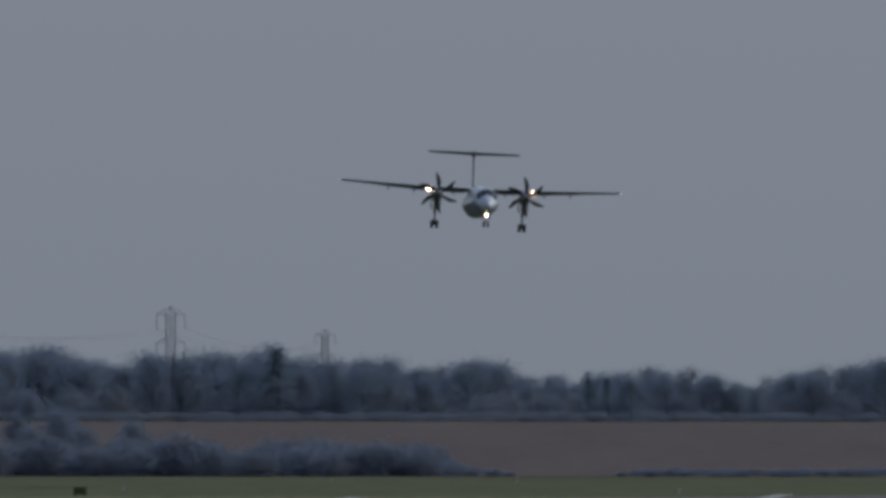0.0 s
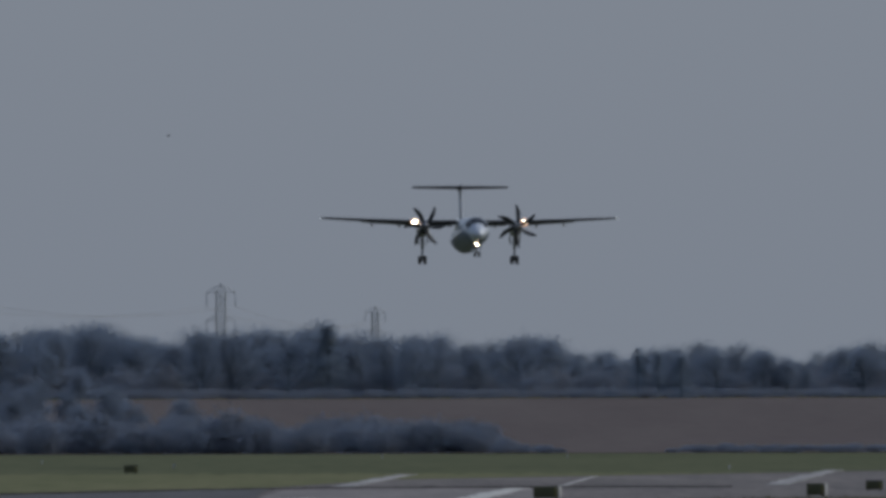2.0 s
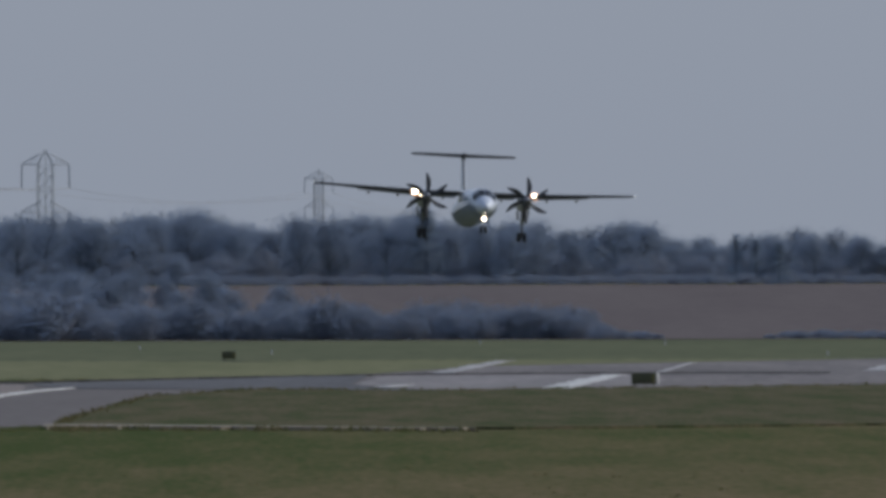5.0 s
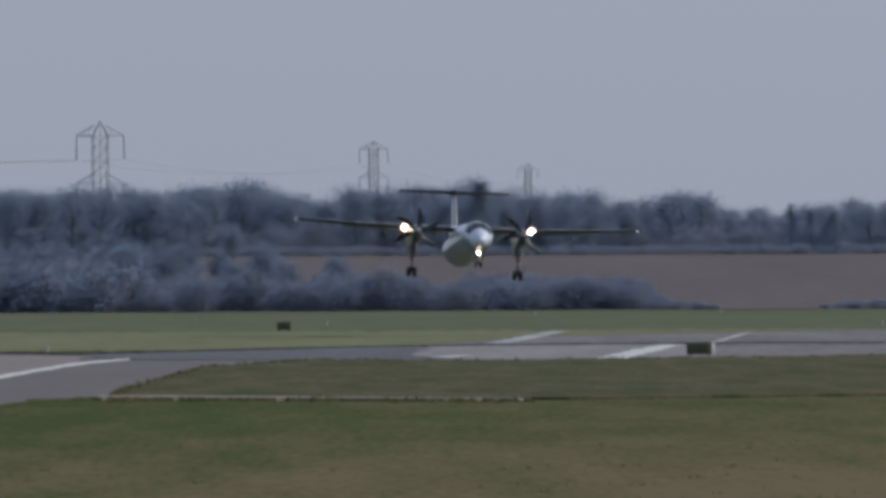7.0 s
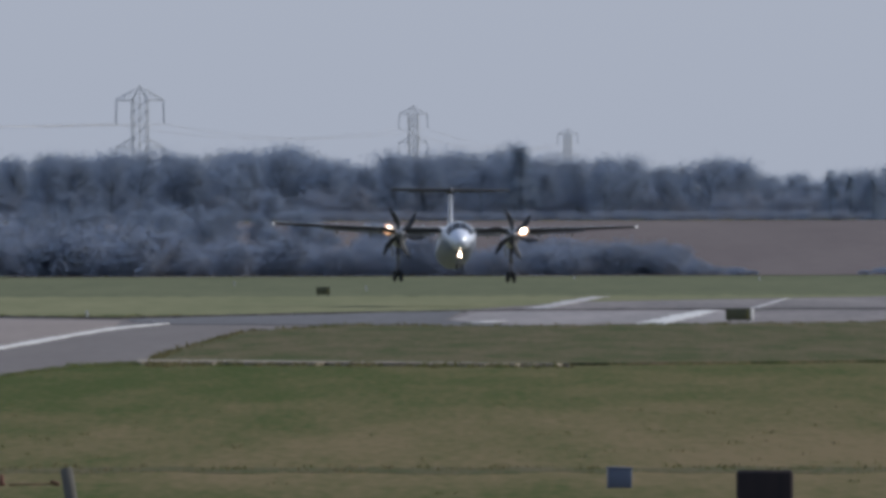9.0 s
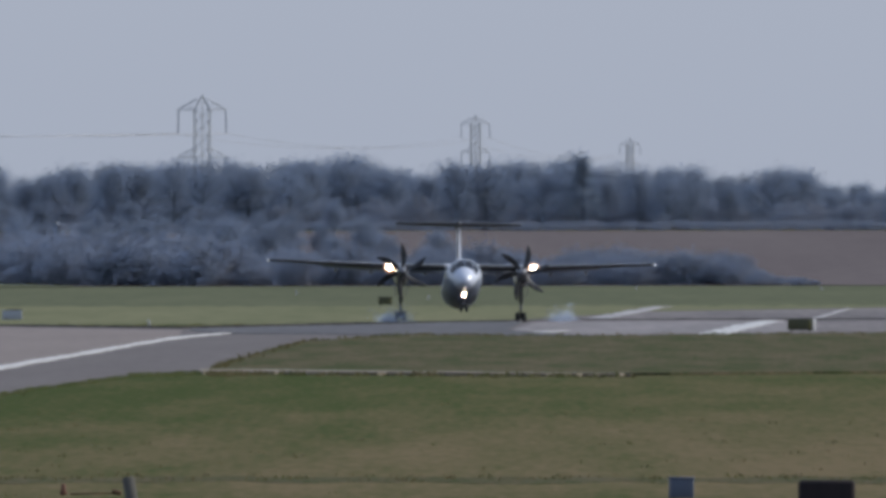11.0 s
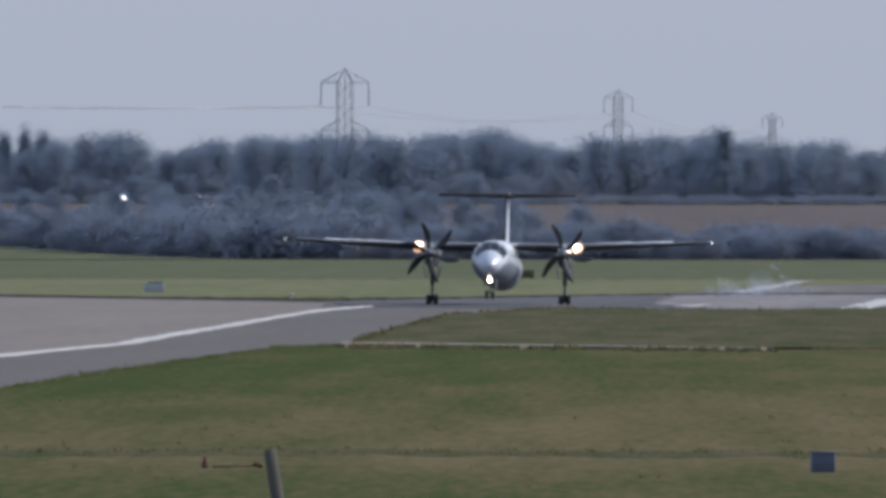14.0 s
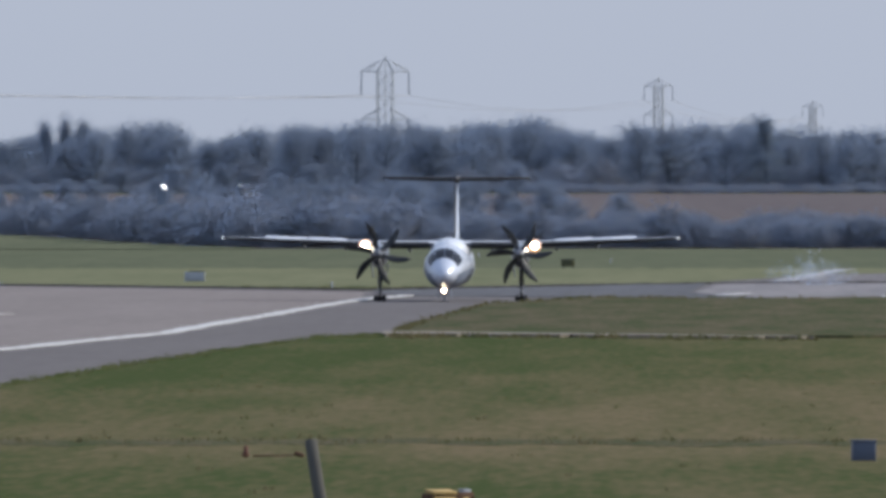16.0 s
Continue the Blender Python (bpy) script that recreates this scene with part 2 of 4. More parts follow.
def add_box(bm, c, s, turn=None, bevel=0.0):
    m = Matrix.Translation(c) @ (turn or Matrix()) @ Matrix.Diagonal((*s, 1))
    r = bmesh.ops.create_cube(bm, size=1.0, matrix=m)
    if bevel:
        edges = list({e for v in r["verts"] for e in v.link_edges})
        bmesh.ops.bevel(bm, geom=edges, offset=bevel, segments=2, affect="EDGES", profile=0.5)
    return bm


def add_tube(bm, a, b, ra, rb, sides=8, caps=True):
    a, b = Vector(a), Vector(b)
    d = b - a
    m = Matrix.Translation((a + b) / 2) @ d.to_track_quat("Z", "Y").to_matrix().to_4x4()
    bmesh.ops.create_cone(bm, cap_ends=caps, segments=sides, radius1=ra, radius2=rb, depth=d.length, matrix=m)
    return bm


def add_rings(bm, rings, close=True):
    """Skins rings of points, all of one count, from first to last."""
    vs = [[bm.verts.new(p) for p in ring] for ring in rings]
    k = len(vs[0])
    for a, b in zip(vs, vs[1:]):
        for i in range(k):
            bm.faces.new((a[i], a[(i + 1) % k], b[(i + 1) % k], b[i]))
    if close:
        bm.faces.new(vs[0][::-1])
        bm.faces.new(vs[-1])
    bmesh.ops.recalc_face_normals(bm, faces=bm.faces)
    return bm


def slab(name, points, z0, z1, mat, parent=None):
    """A flat sheet with thickness over a plan outline."""
    bm = bmesh.new()
    top = [bm.verts.new((x, y, z1)) for x, y in points]
    low = [bm.verts.new((x, y, z0)) for x, y in points]
    bm.faces.new(top)
    bm.faces.new(low[::-1])
    for i in range(len(points)):
        j = (i + 1) % len(points)
        bm.faces.new((top[j], top[i], low[i], low[j]))
    bmesh.ops.recalc_face_normals(bm, faces=bm.faces)
    return part(name, bm, mat, parent, smooth=False)


# ---- ground: one sheet from the viewing mound over the airfield to the rise behind ----
PROFILE = [(-400, 5.0), (40, 5.2), (150, 4.3), (200, 3.95), (330, 2.1), (430, 0.85), (560, 0.08), (640, 0.0), (2980, 0.0),
           (3100, 0.3), (3300, 2.2), (3600, 6.0), (3720, 7.0), (3900, 7.6), (4600, 12.0), (6500, 13.0)]


def ground_z(y):
    for (a, za), (b, zb) in zip(PROFILE, PROFILE[1:]):
        if a <= y <= b:
            return za + (zb - za) * (y - a) / (b - a)
    return PROFILE[-1][1]


def outline(knots, u):
    for (a, za), (b, zb) in zip(knots, knots[1:]):
        if a <= u <= b:
            return za + (zb - za) * (u - a) / (b - a)
    return knots[0][1] if u < knots[0][0] else knots[-1][1]


def bend(u, d):
    """Plan place at distance d on the bearing u (thousandths of a radian to the right)."""
    return (d * u / 1000.0, d)


def ground_strip(name, y0, y1, mat, steps, x_half, lift=0.0, lumps=0.0):
    bm = bmesh.new()
    rows = []
    xs = [x_half * (i / 12.0 - 1) for i in range(25)]
    for k in range(steps + 1):
        y = y0 + (y1 - y0) * k / steps
        rows.append([bm.verts.new((x, y, ground_z(y) + lift + lumps * noise.noise((x * 0.06, y * 0.01, 3)))) for x in xs])
    for a, b in zip(rows, rows[1:]):
        for i in range(len(xs) - 1):
            bm.faces.new((a[i], a[i + 1], b[i + 1], b[i]))
    return tagged(part(name, bm, mat), kind="structure")


ground = ground_strip("ground", -400, 6500, GRASS, 345, 1400)
tagged(ground, "winter grass of an airfield, green and straw-coloured", "ground")


def plan(points):
    """Plan outline from (bearing in thousandths right of north, depth in metres)."""
    return [bend(u, d) for u, d in points]


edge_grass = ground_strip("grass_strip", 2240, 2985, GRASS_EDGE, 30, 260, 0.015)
tagged(edge_grass, "coarse darker grass along the airfield boundary, greyed for haze", "grass")


def boundary(u):
    """Depth of the airfield's far edge along the bearing: it draws back to the west."""
    return outline([(-60, 3400), (-21.4, 3200), (-15.6, 3090), (-12.4, 3000), (0, 2992)], u)


field = ground_strip("field", 2990, 3640, PLOUGHED, 40, 300, 0.06)
west = []
for k in range(25):
    uu = -60 + 48 * k / 24
    west.append((uu, boundary(uu)))
bm = bmesh.new()
rows = [[bm.verts.new((uu * d / 1000, 2960 + (d - 2960) * q / 8, ground_z(2960 + (d - 2960) * q / 8) + 0.09)) for q in range(9)] for uu, d in west]
for a, b in zip(rows, rows[1:]):
    for i in range(8):
        bm.faces.new((a[i], b[i], b[i + 1], a[i + 1]))
tagged(part("grass_strip", bm, GRASS_EDGE), "coarse darker grass along the airfield boundary, greyed for haze", "grass", kind="structure")
tagged(field, "bare reddish-brown ploughed field on a gentle rise", "field")

PAVED = [(-30, 1870), (-21.4, 1840), (-7.7, 1751), (0, 1830), (6, 1915), (10.7, 2085), (19.2, 2170), (28.7, 2274), (40.6, 2373),
         (40.6, 1742), (28.7, 1688), (16.7, 1638), (6.7, 1605), (1.3, 1629), (-3.0, 1523), (-5.7, 1305), (-6.6, 1222),
         (-9.4, 1204), (-12.8, 1118), (-17.1, 1014), (-21.4, 920), (-30, 793)]
runway = tagged(slab("runway", plan(PAVED), -0.3, 0.04, ASPHALT), "grey asphalt runway and its paved shoulder", "runway", kind="structure")
APRON = [(-30, 1850), (-21.4, 1812), (-14.3, 1765), (-7.7, 1712), (-7.9, 1608), (-11.5, 1400), (-15.6, 1222), (-21.4, 1112), (-30, 975)]
apron = tagged(slab("pavement", plan(APRON), 0.0, 0.07, CONCRETE), "pale pinkish weathered concrete runway surface", "pavement", kind="structure")
EAST = [(6, 1880), (10.7, 2055), (19.2, 2140), (40.6, 2330), (40.6, 1770), (28.7, 1708), (16.7, 1660), (8.5, 1622), (5.3, 1700)]
east = tagged(slab("pavement", plan(EAST), 0.0, 0.07, PATCHED), "pale weathered concrete runway surface with worn paint", "pavement", kind="structure")
PALE = [(5.3, 1720), (6.4, 1850), (9.0, 1866), (15.8, 1872), (17.6, 1760), (15.5, 1662), (8.5, 1628), (6.2, 1645)]
pale = tagged(slab("pavement", plan(PALE), 0.0, 0.078, BLEACHED), "pale bleached concrete of the runway shoulder", "pavement", kind="structure")
RUBBER = [(-7.4, 1745), (0, 1815), (5.8, 1885), (5.1, 1705), (8.3, 1618), (6, 1612), (1.3, 1640), (-6.0, 1660), (-7.2, 1700)]
rubber = tagged(slab("pavement", plan(RUBBER), 0.0, 0.085, WORN_ASPHALT), "dark rubber-stained asphalt touchdown strip", "pavement", kind="structure")


FAR_EDGE = [(-30, 1868), (-21.4, 1842), (-14.3, 1793), (-7.7, 1750), (-3.5, 1792), (0, 1829), (5, 1864), (8, 1882), (12, 1888), (18, 1890), (24, 1886)]


def edge_band(name, line, deep, z, mat, label, rag=0.5):
    """A dark band that follows a line across the field, with an uneven width."""
    line = [tuple(a + (b - a) * k / 12 for a, b in zip(p, q)) for p, q in zip(line, line[1:]) for k in range(12)] + [line[-1]]
    near = [(u, d + deep * rag * noise.noise((u * 1.9, 3, 1))) for u, d in line]
    far = [(u, d + deep * (1 + rag * noise.noise((u * 1.7, 8, 1)))) for u, d in line]
    return tagged(slab(name, plan(near + far[::-1]), -0.05, z, mat), label, "edge", kind="structure")


tagged(edge_band("grass_strip", [(-90 + 2.5 * k, 1830) for k in range(73)], 420, 0.025, GRASS_FAR, "short green grass beyond the runway, greyed and paled for haze", 0.1), category="grass")
edge_band("pavement_edge", FAR_EDGE, 19, 0.1, DARK_JOINT, "dark crumbling edge of the runway")
edge_band("grass_rut", [(-26, 694), (-10, 697), (8, 694), (28, 692)], 13, 0.012, ROUGH_GRASS, "dark rut across the near grass", 0.8)


def ribbon(name, centre, width, mat, label, z=0.105, wobble=0.0):
    left, right = [], []
    for i, (u, d) in enumerate(centre):
        x, y = bend(u, d)
        w = width * (1 + wobble * noise.noise((i * 1.7, 0.3, 5)))
        left.append((x - w / 2, y))
        right.append((x + w / 2, y))
    bm = bmesh.new()
    rings = [[(a[0], a[1], z), (b[0], b[1], z), (b[0], b[1], z - 0.05), (a[0], a[1], z - 0.05)] for a, b in zip(left, right)]
    add_rings(bm, rings)
    return tagged(part(name, bm, mat, smooth=False), label, "marking", kind="structure")


def smooth_line(points, n=40):
    out = []
    for k in range(n + 1):
        s = k / n * (len(points) - 1)
        i = min(int(s), len(points) - 2)
        f = s - i
        out.append(tuple(a + (b - a) * f for a, b in zip(points[i], points[i + 1])))
    return out


ribbon("edge_line", smooth_line([(-26, 1045), (-21.4, 1110), (-15.6, 1224), (-11.5, 1400), (-7.7, 1605), (-6.0, 1662)], 150), 0.85, LINE_PAINT,
       "worn white painted runway edge line", wobble=0.9)
for a, b, wide in (((8.7, 1915), (11.2, 2200), 1.5), ((13.2, 1638), (15.5, 1862), 1.7), ((17.3, 1915), (18.6, 2140), 0.5), ((25.7, 1925), (28.0, 2290), 1.6),
                   ((-24, 1395), (-22.2, 1412), 1.6), ((6.3, 1665), (7.3, 1690), 0.9)):
    ribbon("runway_marking", smooth_line([a, b], 26), wide, FADED_PAINT if a[1] > 1900 else LINE_PAINT, "worn white painted runway marking", wobble=0.9)

BANK = [(-6.7, 1228), (-5.6, 1310), (-3.0, 1526), (1.3, 1632), (6.7, 1600), (16.7, 1632), (30, 1680), (30, 1222), (12.1, 1195), (4.3, 1195), (-5.1, 1222)]


def ragged(outline_points):
    """A plan outline broken up into a ragged, tufted edge."""
    pts = []
    src = plan(outline_points)
    for i, (x, y) in enumerate(src):
        x2, y2 = src[(i + 1) % len(src)]
        n = max(2, int(abs(x2 - x) / 0.6) + int(abs(y2 - y) / 12))
        for k in range(n):
            f = k / n
            px, py = x + (x2 - x) * f, y + (y2 - y) * f
            pts.append((px + 0.25 * noise.noise((px * 0.9, py * 0.05, 1)), py + (14 if py > 1300 else 0.9) * noise.noise((px * 0.7, py * 0.03, 7))))
    return pts


tagged(slab("grass_bank", ragged(BANK), -0.1, 0.13, ROUGH_GRASS), "darker rough grass between the runway and a track", "grass", kind="structure")
way = smooth_line([(-7.0, 1216), (-5.1, 1214), (0, 1203), (6.4, 1188), (10.0, 1184)], 60)
edge = [(u, d + 13 * (1 - i / 66) + 2.5 * noise.noise((i * 0.6, 0, 2))) for i, (u, d) in enumerate(way)]
edge += [(u, d - 9 * (1 - i / 66) + 2.5 * noise.noise((i * 0.6, 9, 2))) for i, (u, d) in reversed(list(enumerate(way)))]
tagged(slab("track", plan(edge), -0.05, 0.17, DIRT), "pale bare track along the grass", "track", kind="structure")


# ---- aircraft: twin turboprop with a T-tail; nose to -y, wheels' contact at z 0 ----
def aerofoil(y0, chord, z, thick, n=9, flip=1.0):
    """A closed section in the y-z plane, leading edge at y0."""
    up = [(y0 + chord * (1 - math.cos(math.pi * i / n)) / 2, i / n) for i in range(n + 1)]
    prof = lambda s: thick * chord * 2.6 * (math.sqrt(max(s, 0)) * 0.6 - s * 0.42 - 0.18 * s * s)
    top = [(y, z + prof((y - y0) / chord) * 1.15) for y, _ in up]
    low = [(y, z - prof((y - y0) / chord) * 0.65) for y, _ in reversed(up[1:-1])]
    return top + low


def skin_point(y0, c, z, th, s, out=0.02):
    """A point on a section at the share s of its chord; below the chord where s is negative."""
    a = abs(s)
    h = th * c * 2.6 * (math.sqrt(a) * 0.6 - a * 0.42 - 0.18 * a * a)
    return (y0 + a * c - out * (1 - min(1, a * 12)), z + (h * 1.15 + out if s > 0 else -h * 0.65 - out if s < 0 else 0))


def leading_skin(stations, top, low):
    """The rubber boot over a leading edge, from the share top above to the share low below."""
    bm = bmesh.new()
    shares = [top * k for k in (1, 0.6, 0.3, 0.1, 0.03)] + [0] + [-low * k for k in (0.01, 0.04, 0.12, 0.3, 0.6, 1)]
    rows = [[bm.verts.new((x, *skin_point(y0, c, z, th, q))) for q in shares] for x, y0, c, z, th in stations]
    for a, b in zip(rows, rows[1:]):
        for i in range(len(a) - 1):
            bm.faces.new((a[i], a[i + 1], b[i + 1], b[i]))
    bmesh.ops.recalc_face_normals(bm, faces=bm.faces)
    return bm


def lofted(stations):
    """stations: (x, leading edge y, chord, z, thickness) -> bmesh of a wing."""
    bm = bmesh.new()
    return add_rings(bm, [[(x, y, z) for y, z in aerofoil(y0, c, zz, th)] for x, y0, c, zz, th in stations])


FUSE = [(-15.9, 2.15, 0.05, 0.05), (-15.75, 2.17, 0.28, 0.27), (-15.4, 2.22, 0.52, 0.5), (-14.9, 2.3, 0.76, 0.73), (-14.2, 2.42, 0.98, 0.95),
        (-13.5, 2.56, 1.13, 1.16), (-12.9, 2.63, 1.22, 1.26), (-12.2, 2.66, 1.29, 1.32), (-11.0, 2.68, 1.345, 1.345), (-6, 2.68, 1.345, 1.345),
        (0, 2.68, 1.345, 1.345), (5.0, 2.68, 1.345, 1.345), (8, 2.86, 1.25, 1.2), (11, 3.16, 0.95, 0.92), (14, 3.5, 0.55, 0.6), (16.4, 3.75, 0.2, 0.28)]


def fuselage_ring(y, zc, rw, rh, n=28):
    return [(rw * math.cos(a), y, zc + rh * math.sin(a)) for a in (2 * math.pi * i / n for i in range(n))]


def fuse_at(y):
    for a, b in zip(FUSE, FUSE[1:]):
        if a[0] <= y <= b[0]:
            f = (y - a[0]) / (b[0] - a[0])
            return tuple(p + (q - p) * f for p, q in zip(a, b))
    return FUSE[-1]


def shell_patch(y0, y1, a0, a1, out=0.012, nu=5, nv=6, depth=0.03):
    """A piece of skin laid on the fuselage between two stations and two angles (degrees from image right, anticlockwise)."""
    bm = bmesh.new()
    grid = []
    for i in range(nu + 1):
        y = y0 + (y1 - y0) * i / nu
        _, zc, rw, rh = fuse_at(y)
        grid.append([bm.verts.new(((rw + out) * math.cos(radians(a0 + (a1 - a0) * j / nv)), y, zc + (rh + out) * math.sin(radians(a0 + (a1 - a0) * j / nv)))) for j in range(nv + 1)])
    for a, b in zip(grid, grid[1:]):
        for j in range(nv):
            bm.faces.new((a[j], a[j + 1], b[j + 1], b[j]))
    bmesh.ops.recalc_face_normals(bm, faces=bm.faces)
    return bm


aircraft = tagged(new("aircraft"), "white twin-turboprop airliner with T-tail, landing lights lit, wheels down", "aircraft")
fuselage = part("fuselage", add_rings(bmesh.new(), [fuselage_ring(*s) for s in FUSE]), SKY_TINTED_WHITE, aircraft, "glossy white fuselage, blued for sky-lit shade")
part("belly_panel", shell_patch(-14.6, 13.5, 187, 353, 0.035, 80, 20), BELLY_GREY, fuselage, "grey belly, darker than the fuselage sides")
for a0, a1 in ((90.8, 123), (124.5, 158), (57, 89.2), (22, 55.5)):
    part("cockpit_window", shell_patch(-14.45, -13.05, a0, a1, 0.016, 6, 6), GLASS, fuselage, "dark cockpit window")
for k in range(18):
    for a in (18, 162):
        y = -9.6 + k * 0.8
        part("cabin_window", shell_patch(y, y + 0.28, a - 5, a + 5, 0.012, 2, 2), GLASS, fuselage)
bm = bmesh.new()
add_box(bm, (0, -7.5, 4.2), (0.04, 0.3, 0.3), bevel=0.01)
part("antenna", bm, SKY_TINTED_WHITE, fuselage)
bm = bmesh.new()
add_box(bm, (0, -5.0, 1.2), (0.04, 0.35, 0.35), bevel=0.01)
part("antenna", bm, SKY_TINTED_WHITE, fuselage)

WING_Z = 3.95
HALF = [(0.0, -2.0, 3.05, WING_Z, 0.17), (4.6, -2.0, 3.05, WING_Z, 0.16), (9.5, -1.65, 2.25, WING_Z + 0.22, 0.145), (13.7, -1.35, 1.45, WING_Z + 0.42, 0.13),
        (14.1, -1.2, 1.05, WING_Z + 0.44, 0.10), (14.21, -0.95, 0.5, WING_Z + 0.45, 0.07)]
WING = [(-x, *r) for x, *r in reversed(HALF[1:])] + HALF
wing = part("wing", lofted(WING), SHADED_GREY, aircraft, "high wing, darkened below for shade, with black leading edge")


def upper_skin(stations, front=0.012):
    """A wing's top surface, paled for sunlight, laid 15 mm over it."""
    bm = bmesh.new()
    rows = []
    for x, y0, c, z, th in stations:
        top = aerofoil(y0, c, z, th)[:10]
        rows.append([bm.verts.new((x, y, zz + 0.015)) for y, zz in top if y > y0 + front * c - 1e-6])
    for a, b in zip(rows, rows[1:]):
        for i in range(len(a) - 1):
            bm.faces.new((a[i], a[i + 1], b[i + 1], b[i]))
    bmesh.ops.recalc_face_normals(bm, faces=bm.faces)
    return bm


spoilers = []
part("upper_skin", upper_skin(WING), SUNLIT_SKIN, wing, "glossy upper wing skin, paled in its colour for sunlight")
for s in (1, -1):
    bm = leading_skin([(s * max(x, 1.3), *r) for x, *r in HALF[:5]], 0.09, 0.35)
    part("leading_edge", bm, BOOT, wing, "black rubber de-icing boot")
    for x0, x1, c in ((1.45, 3.7, 0.95), (5.1, 10.2, 0.75)):
        bm = bmesh.new()
        z0, z1 = WING_Z + max(0, x0 - 4.6) * 0.045 - 0.08, WING_Z + max(0, x1 - 4.6) * 0.045 - 0.07
        y0, y1 = (1.15, 1.15) if x0 < 4 else (1.0, 0.62)
        add_rings(bm, [[(s * x0, y, z) for y, z in aerofoil(y0, c, z0, 0.14)], [(s * x1, y, z) for y, z in aerofoil(y1, c * 0.85, z1, 0.14)]])
        bmesh.ops.rotate(bm, verts=bm.verts, cent=(0, y0, z0), matrix=Matrix.Rotation(radians(-8), 3, "X"))
        part("flap", bm, BELLY_GREY, wing, "lowered trailing-edge flap")
    for x in (2.6, 6.6, 9.2):
        bm = bmesh.new()
        z = WING_Z + max(0, x - 4.6) * 0.045 - 0.30
        add_rings(bm, [[(s * x + r * math.cos(a), y, z + r * 1.3 * math.sin(a)) for a in (math.pi * i / 4 for i in range(8))]
                       for y, r in ((-0.2, 0.02), (0.3, 0.09), (1.2, 0.11), (2.0, 0.03))])
        part("flap_fairing", bm, SHADED_GREY, wing)
    for x0, x1 in ((6.5, 8.9), (9.0, 11.6)):
        at = [outline([(q[0], q[k]) for q in HALF], (x0 + x1) / 2) for k in (1, 2, 3, 4)]
        y, z = skin_point(*at, 0.6, 0.03)
        bm = bmesh.new()
        add_box(bm, (0, 0.22, 0), (x1 - x0, 0.44, 0.03), bevel=0.008)
        spoiler = part("spoiler", bm, SUNLIT_SKIN, wing, "pale spoiler panel on the wing")
        spoilers.append((spoiler, s * (x0 + x1) / 2, y, z, s * math.degrees(math.atan2(0.045, 1.0))))
    bm = bmesh.new()
    bmesh.ops.create_uvsphere(bm, u_segments=10, v_segments=8, radius=0.09, matrix=Matrix.Translation((s * 14.2, -0.8, WING_Z + 0.46)))
    part("tip_lamp", bm, TIP_LAMP, wing, "small white light at the wing tip")

# fin, tailplane
bm = bmesh.new()
add_rings(bm, [[(t, y, z) for t, y in ((-w, y0 + c * 0.3), (-w * 0.8, y0 + c * 0.08), (0, y0), (w * 0.8, y0 + c * 0.08), (w, y0 + c * 0.3), (w * 0.6, y0 + c * 0.7), (0, y0 + c), (-w * 0.6, y0 + c * 0.7))]
               for z, y0, c, w in ((3.6, 8.6, 6.2, 0.20), (4.4, 10.4, 4.6, 0.19), (7.95, 12.6, 3.0, 0.14))])
fin = part("tail_fin", bm, SKY_TINTED_WHITE, aircraft, "white swept tail fin")
bm = bmesh.new()
# Boot set off to the left, its black also giving the fin's shaded side.
add_box(bm, (-0.06, 11.35, 5.9), (0.12, 0.4, 4.2), Matrix.Rotation(radians(-33), 4, "X"), 0.02)
part("leading_edge", bm, BOOT, fin, "black rubber de-icing boot")
TAIL = [(0, 12.6, 2.5, 8.02, 0.13), (3.0, 12.95, 1.95, 8.06, 0.12), (4.5, 13.1, 1.6, 8.08, 0.1), (4.64, 13.3, 1.1, 8.08, 0.07)]
tailplane = part("tailplane", lofted([(-x, *r) for x, *r in reversed(TAIL[1:])] + TAIL), SHADED_GREY, aircraft, "grey tailplane on top of the fin")
bm = bmesh.new()
add_rings(bm, [[(r * math.cos(a), y, 8.04 + r * 1.1 * math.sin(a)) for a in (math.pi * i / 6 for i in range(12))]
               for y, r in ((12.0, 0.03), (12.2, 0.15), (12.8, 0.24), (14.5, 0.24), (16.1, 0.05))])
part("bullet_fairing", bm, DARK_METAL, tailplane, "dark rounded fairing")
for s in (1, -1):
    bm = leading_skin([(s * x, *r) for x, *r in TAIL], 0.2, 0.4)
    part("leading_edge", bm, BOOT, tailplane, "black rubber de-icing boot")

bm = bmesh.new()
add_rings(bm, [[(w * math.cos(a), y, 3.55 + h * math.sin(a)) for a in (2 * math.pi * i / 20 for i in range(20))]
               for y, w, h in ((-4.6, 0.25, 0.30), (-3.8, 0.8, 0.62), (-2.6, 1.15, 0.82), (-1.0, 1.28, 0.9), (1.5, 1.25, 0.86), (3.6, 0.9, 0.62), (5.4, 0.3, 0.35))])
part("wing_fairing", bm, SUNLIT_SKIN, aircraft, "white fairing where wing meets fuselage")
PROP_Y, PROP_Z, PROP_X = -4.75, 3.45, 4.42
propellers = []


